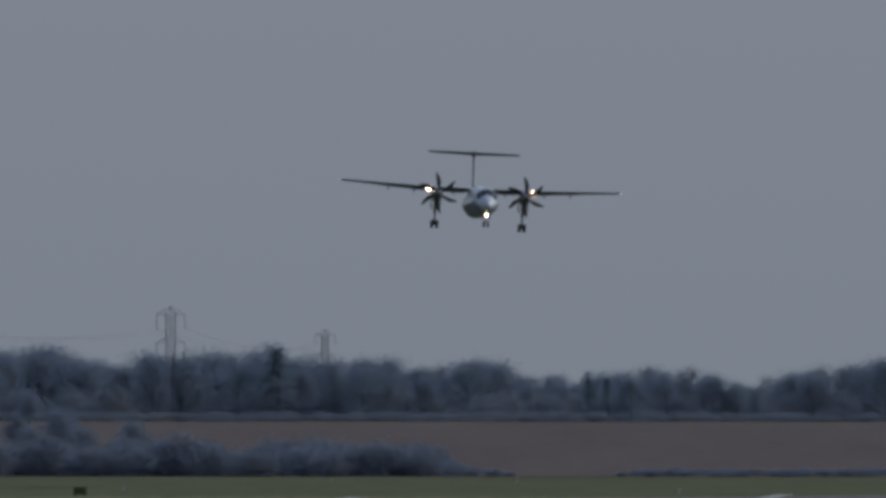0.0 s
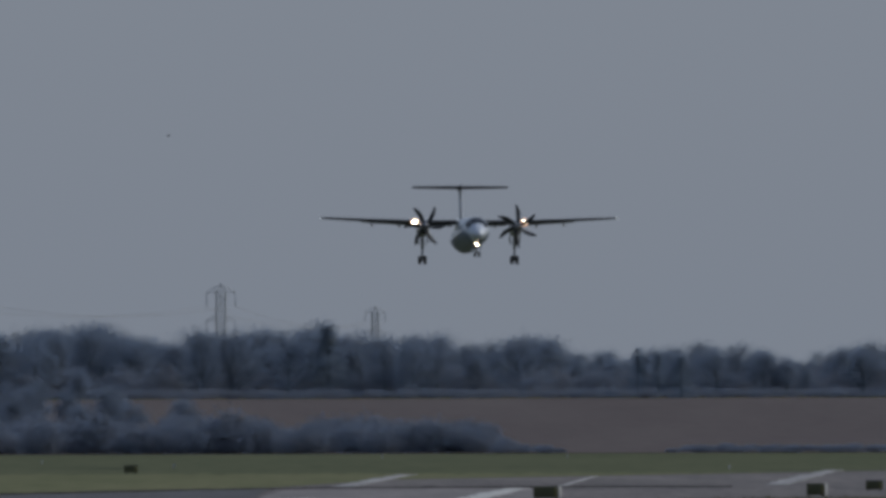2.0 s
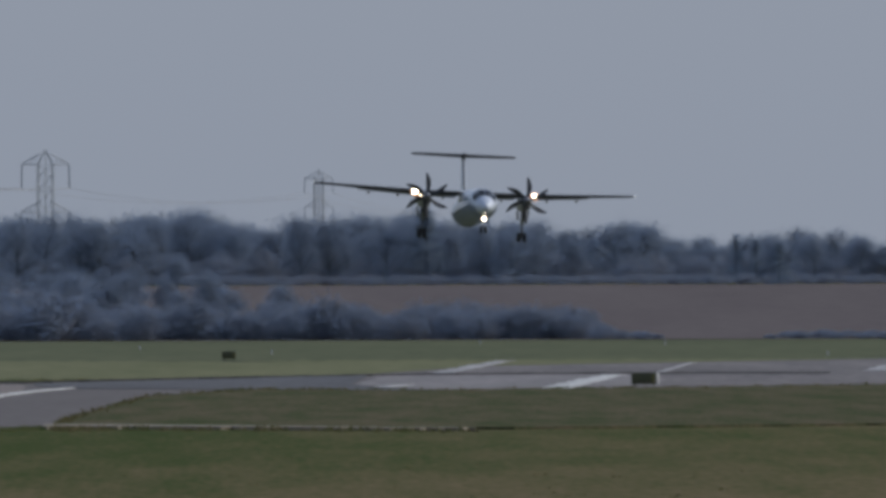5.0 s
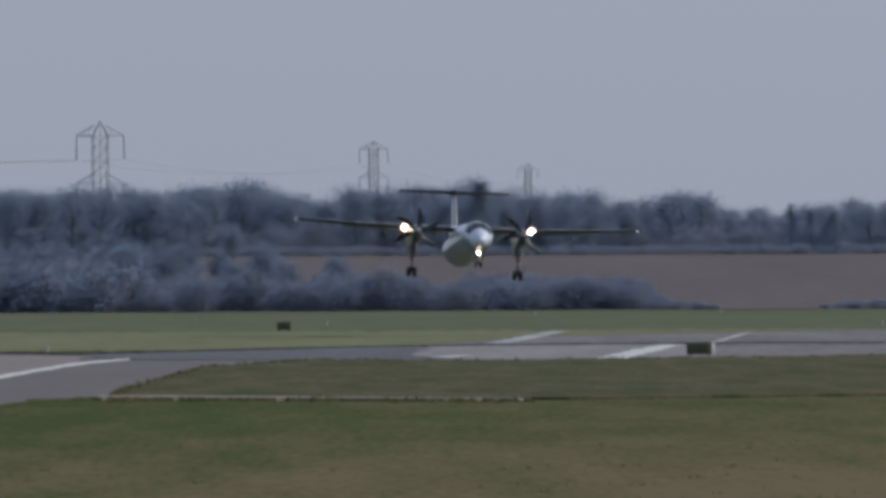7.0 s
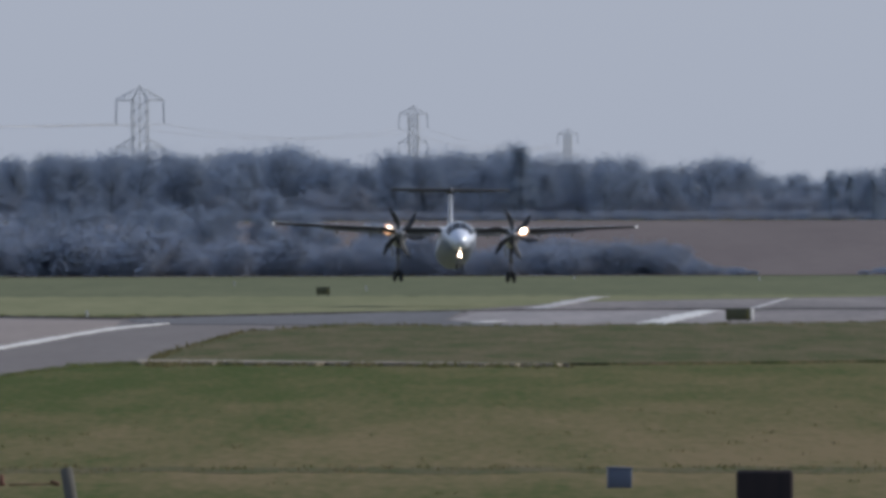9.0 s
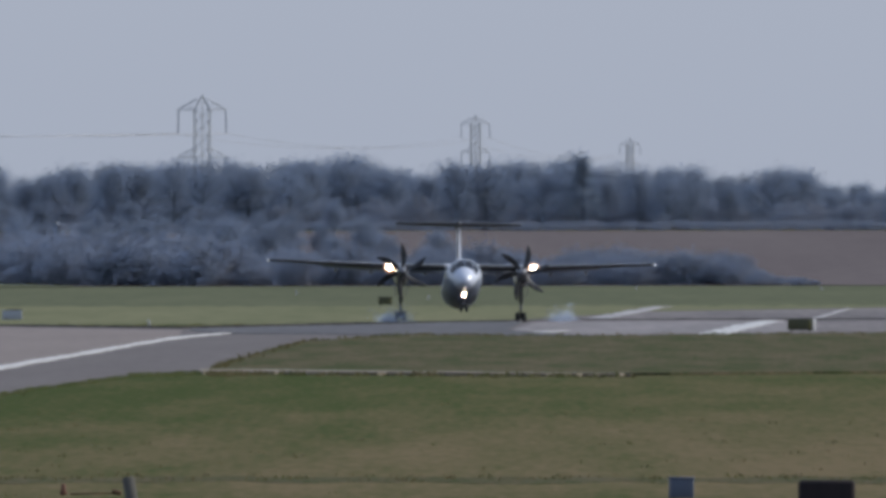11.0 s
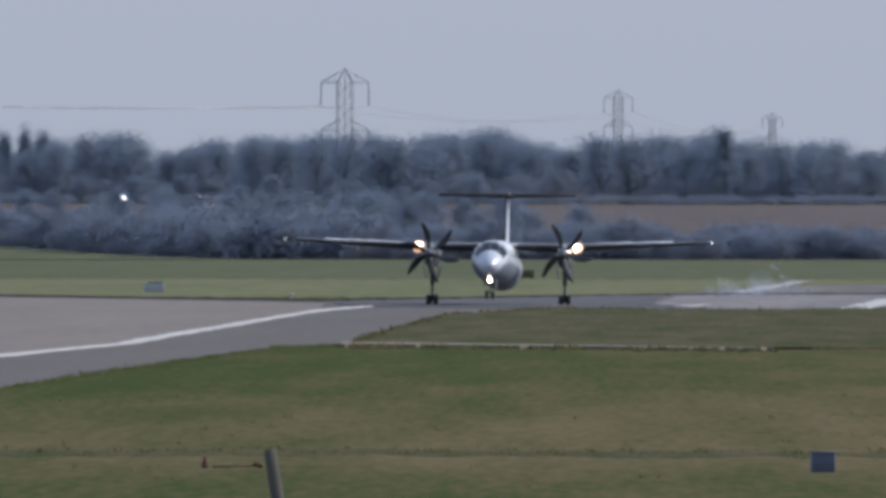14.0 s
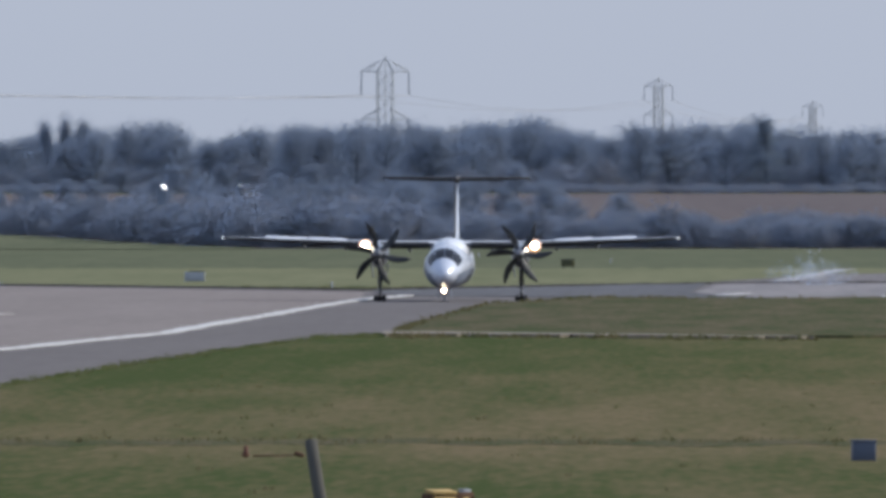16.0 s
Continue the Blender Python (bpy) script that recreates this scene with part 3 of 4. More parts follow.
def blade(angle):
    """A six-bladed propeller's one curved blade, from the hub outwards."""
    bm = bmesh.new()
    rings = []
    for i in range(9):
        f = i / 8
        r = 0.28 + f * 1.78
        w = (0.10 + 0.18 * math.sin(math.pi * min(1, f * 0.95 + 0.12)) ** 0.8) if f < 0.99 else 0.06
        sweep = 0.10 * math.sin(f * 3.0) - 0.22 * f * f
        tw = radians(62 - 40 * f)
        ring = []
        for k in range(8):
            a = 2 * math.pi * k / 8
            c, t = w * math.cos(a), (0.05 - 0.035 * f) * math.sin(a)
            ring.append((sweep + c * math.cos(tw) - t * math.sin(tw), -c * math.sin(tw) * 0.6 - t * math.cos(tw), r))
        rings.append(ring)
    add_rings(bm, rings)
    bmesh.ops.rotate(bm, verts=bm.verts, cent=(0, 0, 0), matrix=Matrix.Rotation(radians(angle), 3, "Y"))
    return bm


for s in (-1, 1):
    x = s * PROP_X
    bm = bmesh.new()
    secs = [(-4.45, 3.42, 0.33, 0.36), (-4.1, 3.36, 0.46, 0.58), (-3.4, 3.3, 0.52, 0.72), (-2.4, 3.32, 0.55, 0.8), (-1, 3.36, 0.56, 0.82), (1.0, 3.45, 0.55, 0.75), (2.6, 3.65, 0.42, 0.45), (3.9, 3.85, 0.12, 0.14)]
    add_rings(bm, [[(x + rw * math.cos(a), y, zc + rh * math.sin(a)) for a in (2 * math.pi * i / 16 for i in range(16))] for y, zc, rw, rh in secs])
    nacelle = part("engine_nacelle", bm, ENGINE_PAINT, aircraft, "grey engine nacelle under the wing")
    bm = bmesh.new()
    add_rings(bm, [[(x + r * math.cos(a), y, 2.86 + r * 0.6 * math.sin(a)) for a in (2 * math.pi * i / 12 for i in range(12))] for y, r in ((-4.3, 0.26), (-4.25, 0.31), (-3.2, 0.32))])
    part("air_intake", bm, DARK_METAL, nacelle, "dark chin air intake")
    bm = bmesh.new()
    add_tube(bm, (x + s * 0.45, 0.2, 3.75), (x + s * 0.62, 1.3, 3.8), 0.24, 0.2, 12)
    part("exhaust", bm, DARK_METAL, nacelle, "sooty exhaust pipe")
    prop = new("propeller")
    prop.parent = aircraft
    bm = bmesh.new()
    add_rings(bm, [[(r * math.cos(a), y, r * math.sin(a)) for a in (2 * math.pi * i / 16 for i in range(16))]
                   for y, r in ((-0.62, 0.03), (-0.52, 0.14), (-0.3, 0.25), (0.0, 0.33), (0.28, 0.35))])
    part("spinner", bm, ENGINE_PAINT, prop, "glossy grey spinner")
    for k in range(6):
        part("blade", blade(60 * k), BLADE_PAINT, prop, "black curved propeller blade")
    propellers.append((prop, x))
    # landing lamp beside the nacelle, in the wing's leading edge
    bm = bmesh.new()
    add_tube(bm, (s * 5.28, -2.25, WING_Z - 0.02), (s * 5.28, -1.8, WING_Z - 0.02), 0.39, 0.32, 16)
    # the oversized glowing case stands for the glare round the lens
    lamp_case = part("landing_light", bm, HALO, wing, "lit landing light in the leading edge, its glare halo built in")
    bm = bmesh.new()
    bmesh.ops.create_uvsphere(bm, u_segments=16, v_segments=10, radius=0.21, matrix=Matrix.Translation((s * 5.28, -2.2, WING_Z - 0.02)) @ Matrix.Diagonal((1, 0.6, 1, 1)))
    part("lens", bm, LAMP, lamp_case, "glowing lens")
    # main gear
    gear = part("main_gear", add_tube(add_tube(bmesh.new(), (x, -0.1, 3.0), (x, 0, 1.5), 0.16, 0.15, 12), (x, 0, 1.6), (x, 0, 0.42), 0.095, 0.095, 10), STEEL, aircraft, "long steel main gear leg")
    bm = bmesh.new()
    add_tube(bm, (x, 1.6, 2.9), (x, 0.1, 1.6), 0.07, 0.06, 8)
    add_tube(bm, (x, -0.35, 1.45), (x, -0.1, 0.6), 0.045, 0.045, 6)
    part("drag_brace", bm, DARK_METAL, gear)
    for d in (-0.45, 0.45):
        bm = bmesh.new()
        add_box(bm, (x + d, -0.3, 2.35), (0.035, 2.3, 0.85), Matrix.Rotation(radians(8 if d > 0 else -8), 4, "Y"), 0.015)
        part("gear_door", bm, SHADED_GREY, gear, "open wheel-well door")
    part("axle", add_tube(bmesh.new(), (x - 0.4, 0, 0.42), (x + 0.4, 0, 0.42), 0.07, 0.07, 8), DARK_METAL, gear)
    for d in (-0.25, 0.25):
        bm = bmesh.new()
        add_rings(bm, [[(x + d + o, r * math.cos(a), 0.42 + r * math.sin(a)) for a in (2 * math.pi * i / 24 for i in range(24))]
                       for o, r in ((-0.15, 0.24), (-0.15, 0.34), (-0.11, 0.405), (0, 0.42), (0.11, 0.405), (0.15, 0.34), (0.15, 0.24))])
        part("wheel", bm, BOOT, gear, "black tyre")

nose_gear = part("nose_gear", add_tube(add_tube(bmesh.new(), (0, -13.6, 1.6), (0, -13.9, 0.95), 0.1, 0.09, 10), (0, -13.88, 1.0), (0, -13.94, 0.32), 0.06, 0.06, 8), STEEL, aircraft, "steel nose gear leg")
for d in (-0.21, 0.21):
    bm = bmesh.new()
    add_rings(bm, [[(d + o, -13.94 + r * math.cos(a), 0.3 + r * math.sin(a)) for a in (2 * math.pi * i / 20 for i in range(20))]
                   for o, r in ((-0.1, 0.16), (-0.1, 0.24), (-0.07, 0.29), (0.07, 0.29), (0.1, 0.24), (0.1, 0.16))])
    part("wheel", bm, BOOT, nose_gear, "black tyre")
    bm = bmesh.new()
    add_box(bm, (d * 1.9, -13.4, 1.05), (0.03, 1.3, 0.6), bevel=0.01)
    part("gear_door", bm, BELLY_GREY, nose_gear)
bm = bmesh.new()
add_tube(bm, (0, -14.22, 1.22), (0, -14.0, 1.22), 0.15, 0.11, 14)
taxi_lamp = part("taxi_light", bm, HALO, nose_gear, "lit lamp on the nose leg, its glare halo built in")
bm = bmesh.new()
bmesh.ops.create_uvsphere(bm, u_segments=14, v_segments=8, radius=0.105, matrix=Matrix.Translation((0, -14.2, 1.22)) @ Matrix.Diagonal((1, 0.6, 1, 1)))
part("lens", bm, LAMP, taxi_lamp, "glowing lens")


# ---- trees and scrub ----
def twig_mesh(name, verts, faces, mat, parent, label=""):
    me = bpy.data.meshes.new(name)
    me.from_pydata(verts, [], faces)
    me.materials.append(mat)
    ob = new(name, me)
    ob.parent = parent
    if label:
        ob["label"] = label
    return ob


def limb(verts, faces, a, b, ra, rb, sides=4):
    d = (b - a).normalized()
    u = d.orthogonal().normalized()
    w = d.cross(u)
    k = len(verts)
    for p, r in ((a, ra), (b, rb)):
        for i in range(sides):
            t = 2 * math.pi * i / sides
            verts.append(tuple(p + (u * math.cos(t) + w * math.sin(t)) * r))
    for i in range(sides):
        j = (i + 1) % sides
        faces.append((k + i, k + j, k + sides + j, k + sides + i))


def spray(verts, faces, rng, at, way, n, size, width, loose=0.22, rise=0.25):
    """Thin twigs fanning out from a branch tip."""
    for _ in range(n):
        d = (way * 0.5 + Vector((rng.gauss(0, 1), rng.gauss(0, 1), rng.gauss(rise, 0.8)))).normalized()
        s = d.cross(Vector((rng.gauss(0, 1), rng.gauss(0, 1), rng.gauss(0, 1)))).normalized() * width * rng.uniform(0.5, 1.3)
        p = at + Vector((rng.gauss(0, loose), rng.gauss(0, loose), rng.gauss(0, loose)))
        q = p + d * size * rng.uniform(0.5, 1.3)
        k = len(verts)
        verts += [tuple(p - s), tuple(p + s), tuple(q)]
        faces.append((k, k + 1, k + 2))


def bare_tree(seed, spread=0.5, droop=0.0, label="bare winter tree with a dense crown, blued for haze", low=0.06, twigs=34):
    """About 10 m high, foot at the origin."""
    rng = random.Random(seed)
    root = tagged(new("tree"), label, "tree", "tree line behind the field")
    wv, wf, tv, tf = [], [], [], []
    top = Vector((rng.uniform(-0.4, 0.4), rng.uniform(-0.4, 0.4), 6.8))
    limb(wv, wf, Vector((0, 0, -0.6)), Vector((0, 0, 2.2)), 0.34, 0.24, 7)
    limb(wv, wf, Vector((0, 0, 2.2)), top, 0.24, 0.07, 6)
    n1 = rng.randint(9, 12)
    for i in range(n1):
        f = low + (0.98 - low) * i / (n1 - 1)
        a = Vector((0, 0, 0)).lerp(top, f) if f > 0.3 else Vector((0, 0, 6.8 * f))
        az = i * 2.4 + rng.uniform(-0.5, 0.5)
        out = spread * (1.25 - 0.55 * f)
        d1 = Vector((math.cos(az) * out, math.sin(az) * out, 0.55 + 0.5 * f - droop)).normalized()
        ln = rng.uniform(2.6, 3.9) * (1.1 - 0.35 * f)
        b = a + d1 * ln
        limb(wv, wf, a, b, 0.1, 0.05)
        for j in range(rng.randint(4, 6)):
            g = rng.uniform(0.35, 1.0)
            c0 = a.lerp(b, g)
            d2 = (d1 + Vector((rng.gauss(0, 0.6), rng.gauss(0, 0.6), rng.gauss(0.15, 0.4)))).normalized()
            c1 = c0 + d2 * rng.uniform(0.9, 1.9)
            limb(wv, wf, c0, c1, 0.045, 0.02, 3)
            for k in range(3):
                h = rng.uniform(0.3, 1.0)
                spray(tv, tf, rng, c0.lerp(c1, h), d2, twigs, 0.55, 0.05, 0.75, 0.3)
    twig_mesh("trunk", wv, wf, HAZED_BARK, root, "trunk and limbs, blued for haze")
    twig_mesh("crown", tv, tf, HAZED_TWIGS, root, "mass of fine bare twigs, blued for haze")
    return root


def conifer(seed):
    rng = random.Random(seed)
    root = tagged(new("conifer"), "narrow evergreen conifer in the tree line, paled for haze", "tree", "tree line behind the field")
    wv, wf, tv, tf = [], [], [], []
    limb(wv, wf, Vector((0, 0, -0.6)), Vector((0, 0, 9.6)), 0.26, 0.03, 6)
    for i in range(190):
        z = rng.uniform(0.1, 9.8)
        r = (10.2 - z) * 0.22 * rng.uniform(0.5, 1.15)
        az = rng.uniform(0, 6.28)
        tip = Vector((math.cos(az) * r, math.sin(az) * r, z - 0.15))
        spray(tv, tf, rng, tip * 0.75 + Vector((0, 0, z * 0.25)), Vector((math.cos(az), math.sin(az), -0.1)), 9, 0.75, 0.05)
    twig_mesh("trunk", wv, wf, HAZED_BARK, root, "conifer trunk, blued for haze")
    twig_mesh("crown", tv, tf, HAZED_EVERGREEN, root, "needles, blued and paled for haze")
    return root


def scrub(seed, label="dense leafless scrub bush, blued and paled for haze", group="scrub along the airfield edge"):
    """About 4 m high and 5 m wide: stems that fan out into a rounded, lumpy crown of fine twigs."""
    rng = random.Random(seed)
    root = tagged(new("bush"), label, "bush", group)
    wv, wf, tv, tf = [], [], [], []
    for i in range(26):
        az, lean = i * 2.4 + rng.uniform(-0.3, 0.3), math.sqrt((i + 0.5) / 26.0)
        reach = rng.uniform(0.78, 1.0)
        a = Vector((math.cos(az) * 0.9 * lean, math.sin(az) * 0.9 * lean, -0.3))
        b = Vector((math.cos(az) * 2.5 * lean * reach, math.sin(az) * 2.5 * lean * reach, (3.4 * math.sqrt(1.03 - lean * lean) + 0.2) * reach))
        limb(wv, wf, a, b, 0.05, 0.02, 3)
        for j in range(9):
            p = a.lerp(b, 1.0 - 0.85 * rng.random() ** 1.6)
            spray(tv, tf, rng, p, (b - a).normalized(), 16, 0.38, 0.052, 0.36, 0.2)
    twig_mesh("stem", wv, wf, HAZED_BARK, root, "stem, blued for haze")
    twig_mesh("crown", tv, tf, HAZED_SCRUB, root, "tangle of bare twigs, blued for haze")
    return root


UNDER = []


def placed(ob, x, y, size, turn, wide=1.0, used=set()):
    """The first use moves the built one; later uses copy it."""
    m = Matrix.Translation((x, y, ground_z(y))) @ Matrix.Rotation(turn, 4, "Z") @ Matrix.Diagonal((size * wide, size * wide, size, 1))
    if ob.name in used:
        made = copy_thing(ob, Matrix())
        made.matrix_basis = m
        return made
    used.add(ob.name)
    ob.matrix_basis = m
    return ob


TREES = [bare_tree(11, 0.55), bare_tree(12, 0.7), bare_tree(13, 0.45), bare_tree(14, 0.6, 0.1), bare_tree(15, 0.8, 0.1), bare_tree(16, 0.5)]
POPLARS = [bare_tree(21, 0.16, -0.5, "slim upright bare tree standing above the others", 0.1), bare_tree(22, 0.2, -0.4, "slim upright bare tree standing above the others", 0.12)]
CONIFERS = [conifer(31), conifer(32)]
BUSHES = [scrub(41), scrub(42), scrub(43), scrub(44)]

# height of the tree line over eye level, in thousandths of the distance, along the bearing
SKYLINE = [(-30, 1.9), (-21.4, 1.9), (-19, 2.2), (-15.8, 2.5), (-13.9, 2.0), (-10.7, 2.3), (-6.4, 2.5), (-1.4, 2.7), (0, 2.5), (2.2, 2.0), (3.8, 2.55),
           (6, 2.4), (8.1, 2.8), (9.4, 2.1), (12, 2.2), (14.3, 1.9), (16.4, 2.25), (18.6, 1.5), (20, 1.75), (22.4, 1.85), (25.3, 1.75), (26.2, 1.3),
           (29.7, 1.9), (32.3, 2.4), (40, 2.4)]
rng = random.Random(5)
u = -29.0
while u < 40:
    for d0 in (3690, 3725, 3765, 3805):
        uu, d = u + rng.uniform(-0.5, 0.5), d0 + rng.uniform(-18, 18)
        x, y = bend(uu, d)
        topz = 7.0 + outline(SKYLINE, uu) * d / 1000.0 + rng.uniform(-1.6, 0.5)
        size = max(4.0, topz - ground_z(y)) / 10.3
        placed(rng.choice(TREES), x, y, size, rng.uniform(0, 6.28), rng.uniform(1.15, 1.6))
    for d0 in (3682, 3715):
        x, y = bend(u + rng.uniform(-0.5, 0.5), d0 + rng.uniform(-8, 8))
        UNDER.append((x, y, rng.uniform(0.9, 1.4) * (0.75 + 0.25 * outline(SKYLINE, u) / 2.0), 1.15))
    u += 1.15
for uu, hh in ((-20.3, 2.48), (-19.5, 2.55), (-18.8, 2.5)):
    x, y = bend(uu, 3700)
    placed(rng.choice(POPLARS), x, y, (hh * 3.7 + 0.1) / 9.4, rng.uniform(0, 6), 0.62)
for uu, hh in ((8.1, 2.8), (20.3, 1.8), (21.1, 1.65)):
    x, y = bend(uu, 3672)
    placed(rng.choice(CONIFERS), x, y, (hh * 3.67 + 0.3) / 9.8, rng.uniform(0, 6), 1.9 if hh > 2.5 else 1.45)
x, y = bend(22.0, 3640)
placed(CONIFERS[1], x, y, 0.62, 1.0, 1.6)
# hedge along the foot of the trees
u = -29.0
while u < 40:
    for d0 in (3655, 3668):
        x, y = bend(u + rng.uniform(-0.3, 0.3), d0 + rng.uniform(-5, 5))
        UNDER.append((x, y, rng.uniform(0.3, 0.42), 1.7))
    u += 0.5



def undergrowth(spots):
    """One tangle of twigs from many bushes' crowns."""
    crowns = []
    for b in BUSHES:
        me = next(c for c in b.children if c.name.startswith("crown")).data
        co = np.empty(len(me.vertices) * 3)
        me.vertices.foreach_get("co", co)
        crowns.append(co.reshape(-1, 3, 3)[::2].reshape(-1, 3))
    parts = []
    for x, y, size, wide in spots:
        a = rng.uniform(0, 6.28)
        c = crowns[rng.randrange(len(crowns))] @ np.array([[math.cos(a), math.sin(a), 0], [-math.sin(a), math.cos(a), 0], [0, 0, 1]])
        parts.append(c * np.array([size * wide, size * wide, size]) + np.array([x, y, ground_z(y)]))
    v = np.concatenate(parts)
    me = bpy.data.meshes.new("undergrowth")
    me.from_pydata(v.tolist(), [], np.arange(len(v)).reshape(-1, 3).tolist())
    me.materials.append(HAZED_SCRUB)
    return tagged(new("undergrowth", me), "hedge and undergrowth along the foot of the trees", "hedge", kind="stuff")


undergrowth(UNDER)

# scrub at the airfield's far edge: top over eye level along the bearing, in thousandths
SCRUB_TOP = [(-30, -0.2), (-22, -0.5), (-18, 0.0), (-12, -0.1), (-8, -0.3), (-3, -0.6), (0, -0.8), (3.3, -0.75), (5.3, -0.45), (6.7, -1.3), (7.6, -0.85),
             (12, -0.75), (14.2, -1.1), (15.1, -1.85), (18, -2.15), (19.5, -2.3), (20.4, -2.3), (22.4, -1.95), (27, -1.95), (40, -2.0)]
u = -29.5
while u < 40:
    t = outline(SCRUB_TOP, u)
    if not 19.0 < u < 20.9:
        for d0 in (3005, 3035, 3070):
            uu, d = u + rng.uniform(-0.4, 0.4), d0 + rng.uniform(-10, 10) + boundary(u) - 2992
            x, y = bend(uu, d)
            lump = 0.82 + 0.42 * noise.noise((uu * 0.55, d0 * 0.02, 4)) + rng.uniform(-0.12, 0.1)
            size = (7.0 + t * d / 1000.0 - ground_z(y)) * max(0.4, min(1.05, lump)) / 3.75
            if size > 0.12:
                placed(rng.choice(BUSHES), x, y, size, rng.uniform(0, 6.28), min(2.6, 1.0 + 0.35 / size) * rng.uniform(0.85, 1.2))
    u += 0.85 if t > -1.5 else 0.55
# thicker woodland in layers where the field runs out
for d0, u1, topm in ((3130, 3.0, -0.05), (3290, 0.5, 0.3), (3540, -1.0, 0.75)):
    u = -29.0
    while u < u1:
        uu = u + rng.uniform(-0.5, 0.5)
        x, y = bend(uu, d0 + rng.uniform(-20, 20) + boundary(uu) - 2992)
        size = (7.0 + (topm + rng.uniform(-0.5, 0.3)) * d0 / 1000 - ground_z(y)) / 9.8
        placed(rng.choice(TREES), x, y, max(0.35, size), rng.uniform(0, 6.28), 1.35)
        u += 1.35


# ---- pylons and their lines ----
def pylon(width):
    """Lattice pylon, two arm levels in view; width: across the arms. Its parts hang on an Empty at the foot."""
    k = width / 8.0
    q = max(k, 0.85)
    root = tagged(new("pylon"), "grey galvanised lattice electricity pylon behind the trees", "pylon", "pylons of the power line")
    bm = bmesh.new()
    levels = [0, 3, 6, 9, 11.2, 13.4, 15.6, 17.8, 20.0, 22.0]
    for a, b in zip(levels, levels[1:]):
        za, zb = a * k, b * k
        ha, hb = (1.25 + max(0, 9 - a) * 0.15) * k, (1.25 + max(0, 9 - b) * 0.15) * k
        for sx, sy in ((1, 1), (-1, 1), (-1, -1), (1, -1)):
            add_tube(bm, (sx * ha, sy * ha, za), (sx * hb, sy * hb, zb), 0.085 * q, 0.085 * q, 4)
        for s in (1, -1):
            add_tube(bm, (-ha, s * ha, za), (hb, s * hb, zb), 0.045 * q, 0.045 * q, 3)
            add_tube(bm, (ha, s * ha, za), (-hb, s * hb, zb), 0.045 * q, 0.045 * q, 3)
            add_tube(bm, (s * ha, -ha, za), (s * hb, hb, zb), 0.045 * q, 0.045 * q, 3)
            add_tube(bm, (-hb, s * hb, zb), (hb, s * hb, zb), 0.045 * q, 0.045 * q, 3)
    for sx, sy in ((1, 1), (-1, 1), (-1, -1), (1, -1)):
        add_tube(bm, (sx * 1.25 * k, sy * 1.25 * k, 22 * k), (sx * 0.12 * k, sy * 0.12 * k, 24.3 * k), 0.1 * k, 0.08 * k, 4)
    add_tube(bm, (0, 0, 8 * k), (0, 0, 24.6 * k), 0.10 * q, 0.08 * q, 5)
    part("tower", bm, HAZED_GALVANISED, root, "lattice tower", smooth=False)
    for zt in (22.0, 14.0):
        for s in (1, -1):
            bm = bmesh.new()
            for y in (-0.9, 0.9):
                add_tube(bm, (s * 1.2 * k, y * k, zt * k), (s * 4.0 * k, 0, zt * k), 0.09 * k, 0.08 * k, 4)
            add_tube(bm, (s * 0.9 * k, 0, (zt + 1.8) * k), (s * 4.0 * k, 0, (zt + 0.15) * k), 0.1 * k, 0.09 * k, 4)
            for f in (0.3, 0.55, 0.78):
                xx = 1.2 + 2.8 * f
                add_tube(bm, (s * xx * k, 0, zt * k), (s * (xx - 0.3) * k, 0, (zt + 1.7 * (1 - f)) * k), 0.05 * k, 0.05 * k, 3)
            arm = part("cross_arm", bm, HAZED_GALVANISED, root, "tapered lattice arm", smooth=False)
            bm = bmesh.new()
            add_tube(bm, (s * 4.0 * k, 0, zt * k), (s * 4.08 * k, 0, (zt - 3.9) * k), 0.07 * k, 0.09 * k, 6)
            for i in range(9):
                f = (i + 0.5) / 9
                add_tube(bm, (s * (4.0 + 0.08 * f) * k, 0, (zt - 3.9 * f + 0.08) * k), (s * (4.0 + 0.08 * f) * k, 0, (zt - 3.9 * f - 0.08) * k), 0.15 * k, 0.15 * k, 6)
            part("insulator_string", bm, BELLY_GREY, arm, "long hanging insulator string")
    return root


PYLONS = [(-6.90, 3980, 7.45, 5.25), (3.87, 4250, 4.75, 4.42), (9.95, 4550, 3.6, 3.5)]
tops = []
for uu, d, width, el in PYLONS:
    p = pylon(width)
    x, y = bend(uu, d)
    z = 7.0 + el * d / 1000 - 24.6 * width / 8
    p.matrix_basis = Matrix.Translation((x, y, z)) @ Matrix.Rotation(radians(8), 4, "Z")
    for sx in (1, -1):
        for sy in (1, -1):
            foot = add_box(bmesh.new(), (sx * 2.6 * width / 8, sy * 2.6 * width / 8, (ground_z(y) - z) / 2 - 0.2), (0.9, 0.9, abs(z - ground_z(y)) + 0.8), None, 0.05)
            part("footing", foot, CONCRETE, p, smooth=False)
    tops.append((x, y, z, width / 8))


def cable(a, b, sag, r=0.03):
    bm = bmesh.new()
    rings = []
    for i in range(17):
        f = i / 16
        p = Vector(a).lerp(Vector(b), f) - Vector((0, 0, sag * 4 * f * (1 - f)))
        rings.append([(p.x + r * cx, p.y, p.z + r * cz) for cx, cz in ((1, 0), (0, 1), (-1, 0), (0, -1))])
    add_rings(bm, rings)
    return tagged(part("power_cable", bm, CABLE), "thin grey overhead power cable", "cable", "cables of the power line")


ends = [(-130.0, 3850.0, tops[0][2] + 0.4, 1.0)] + tops
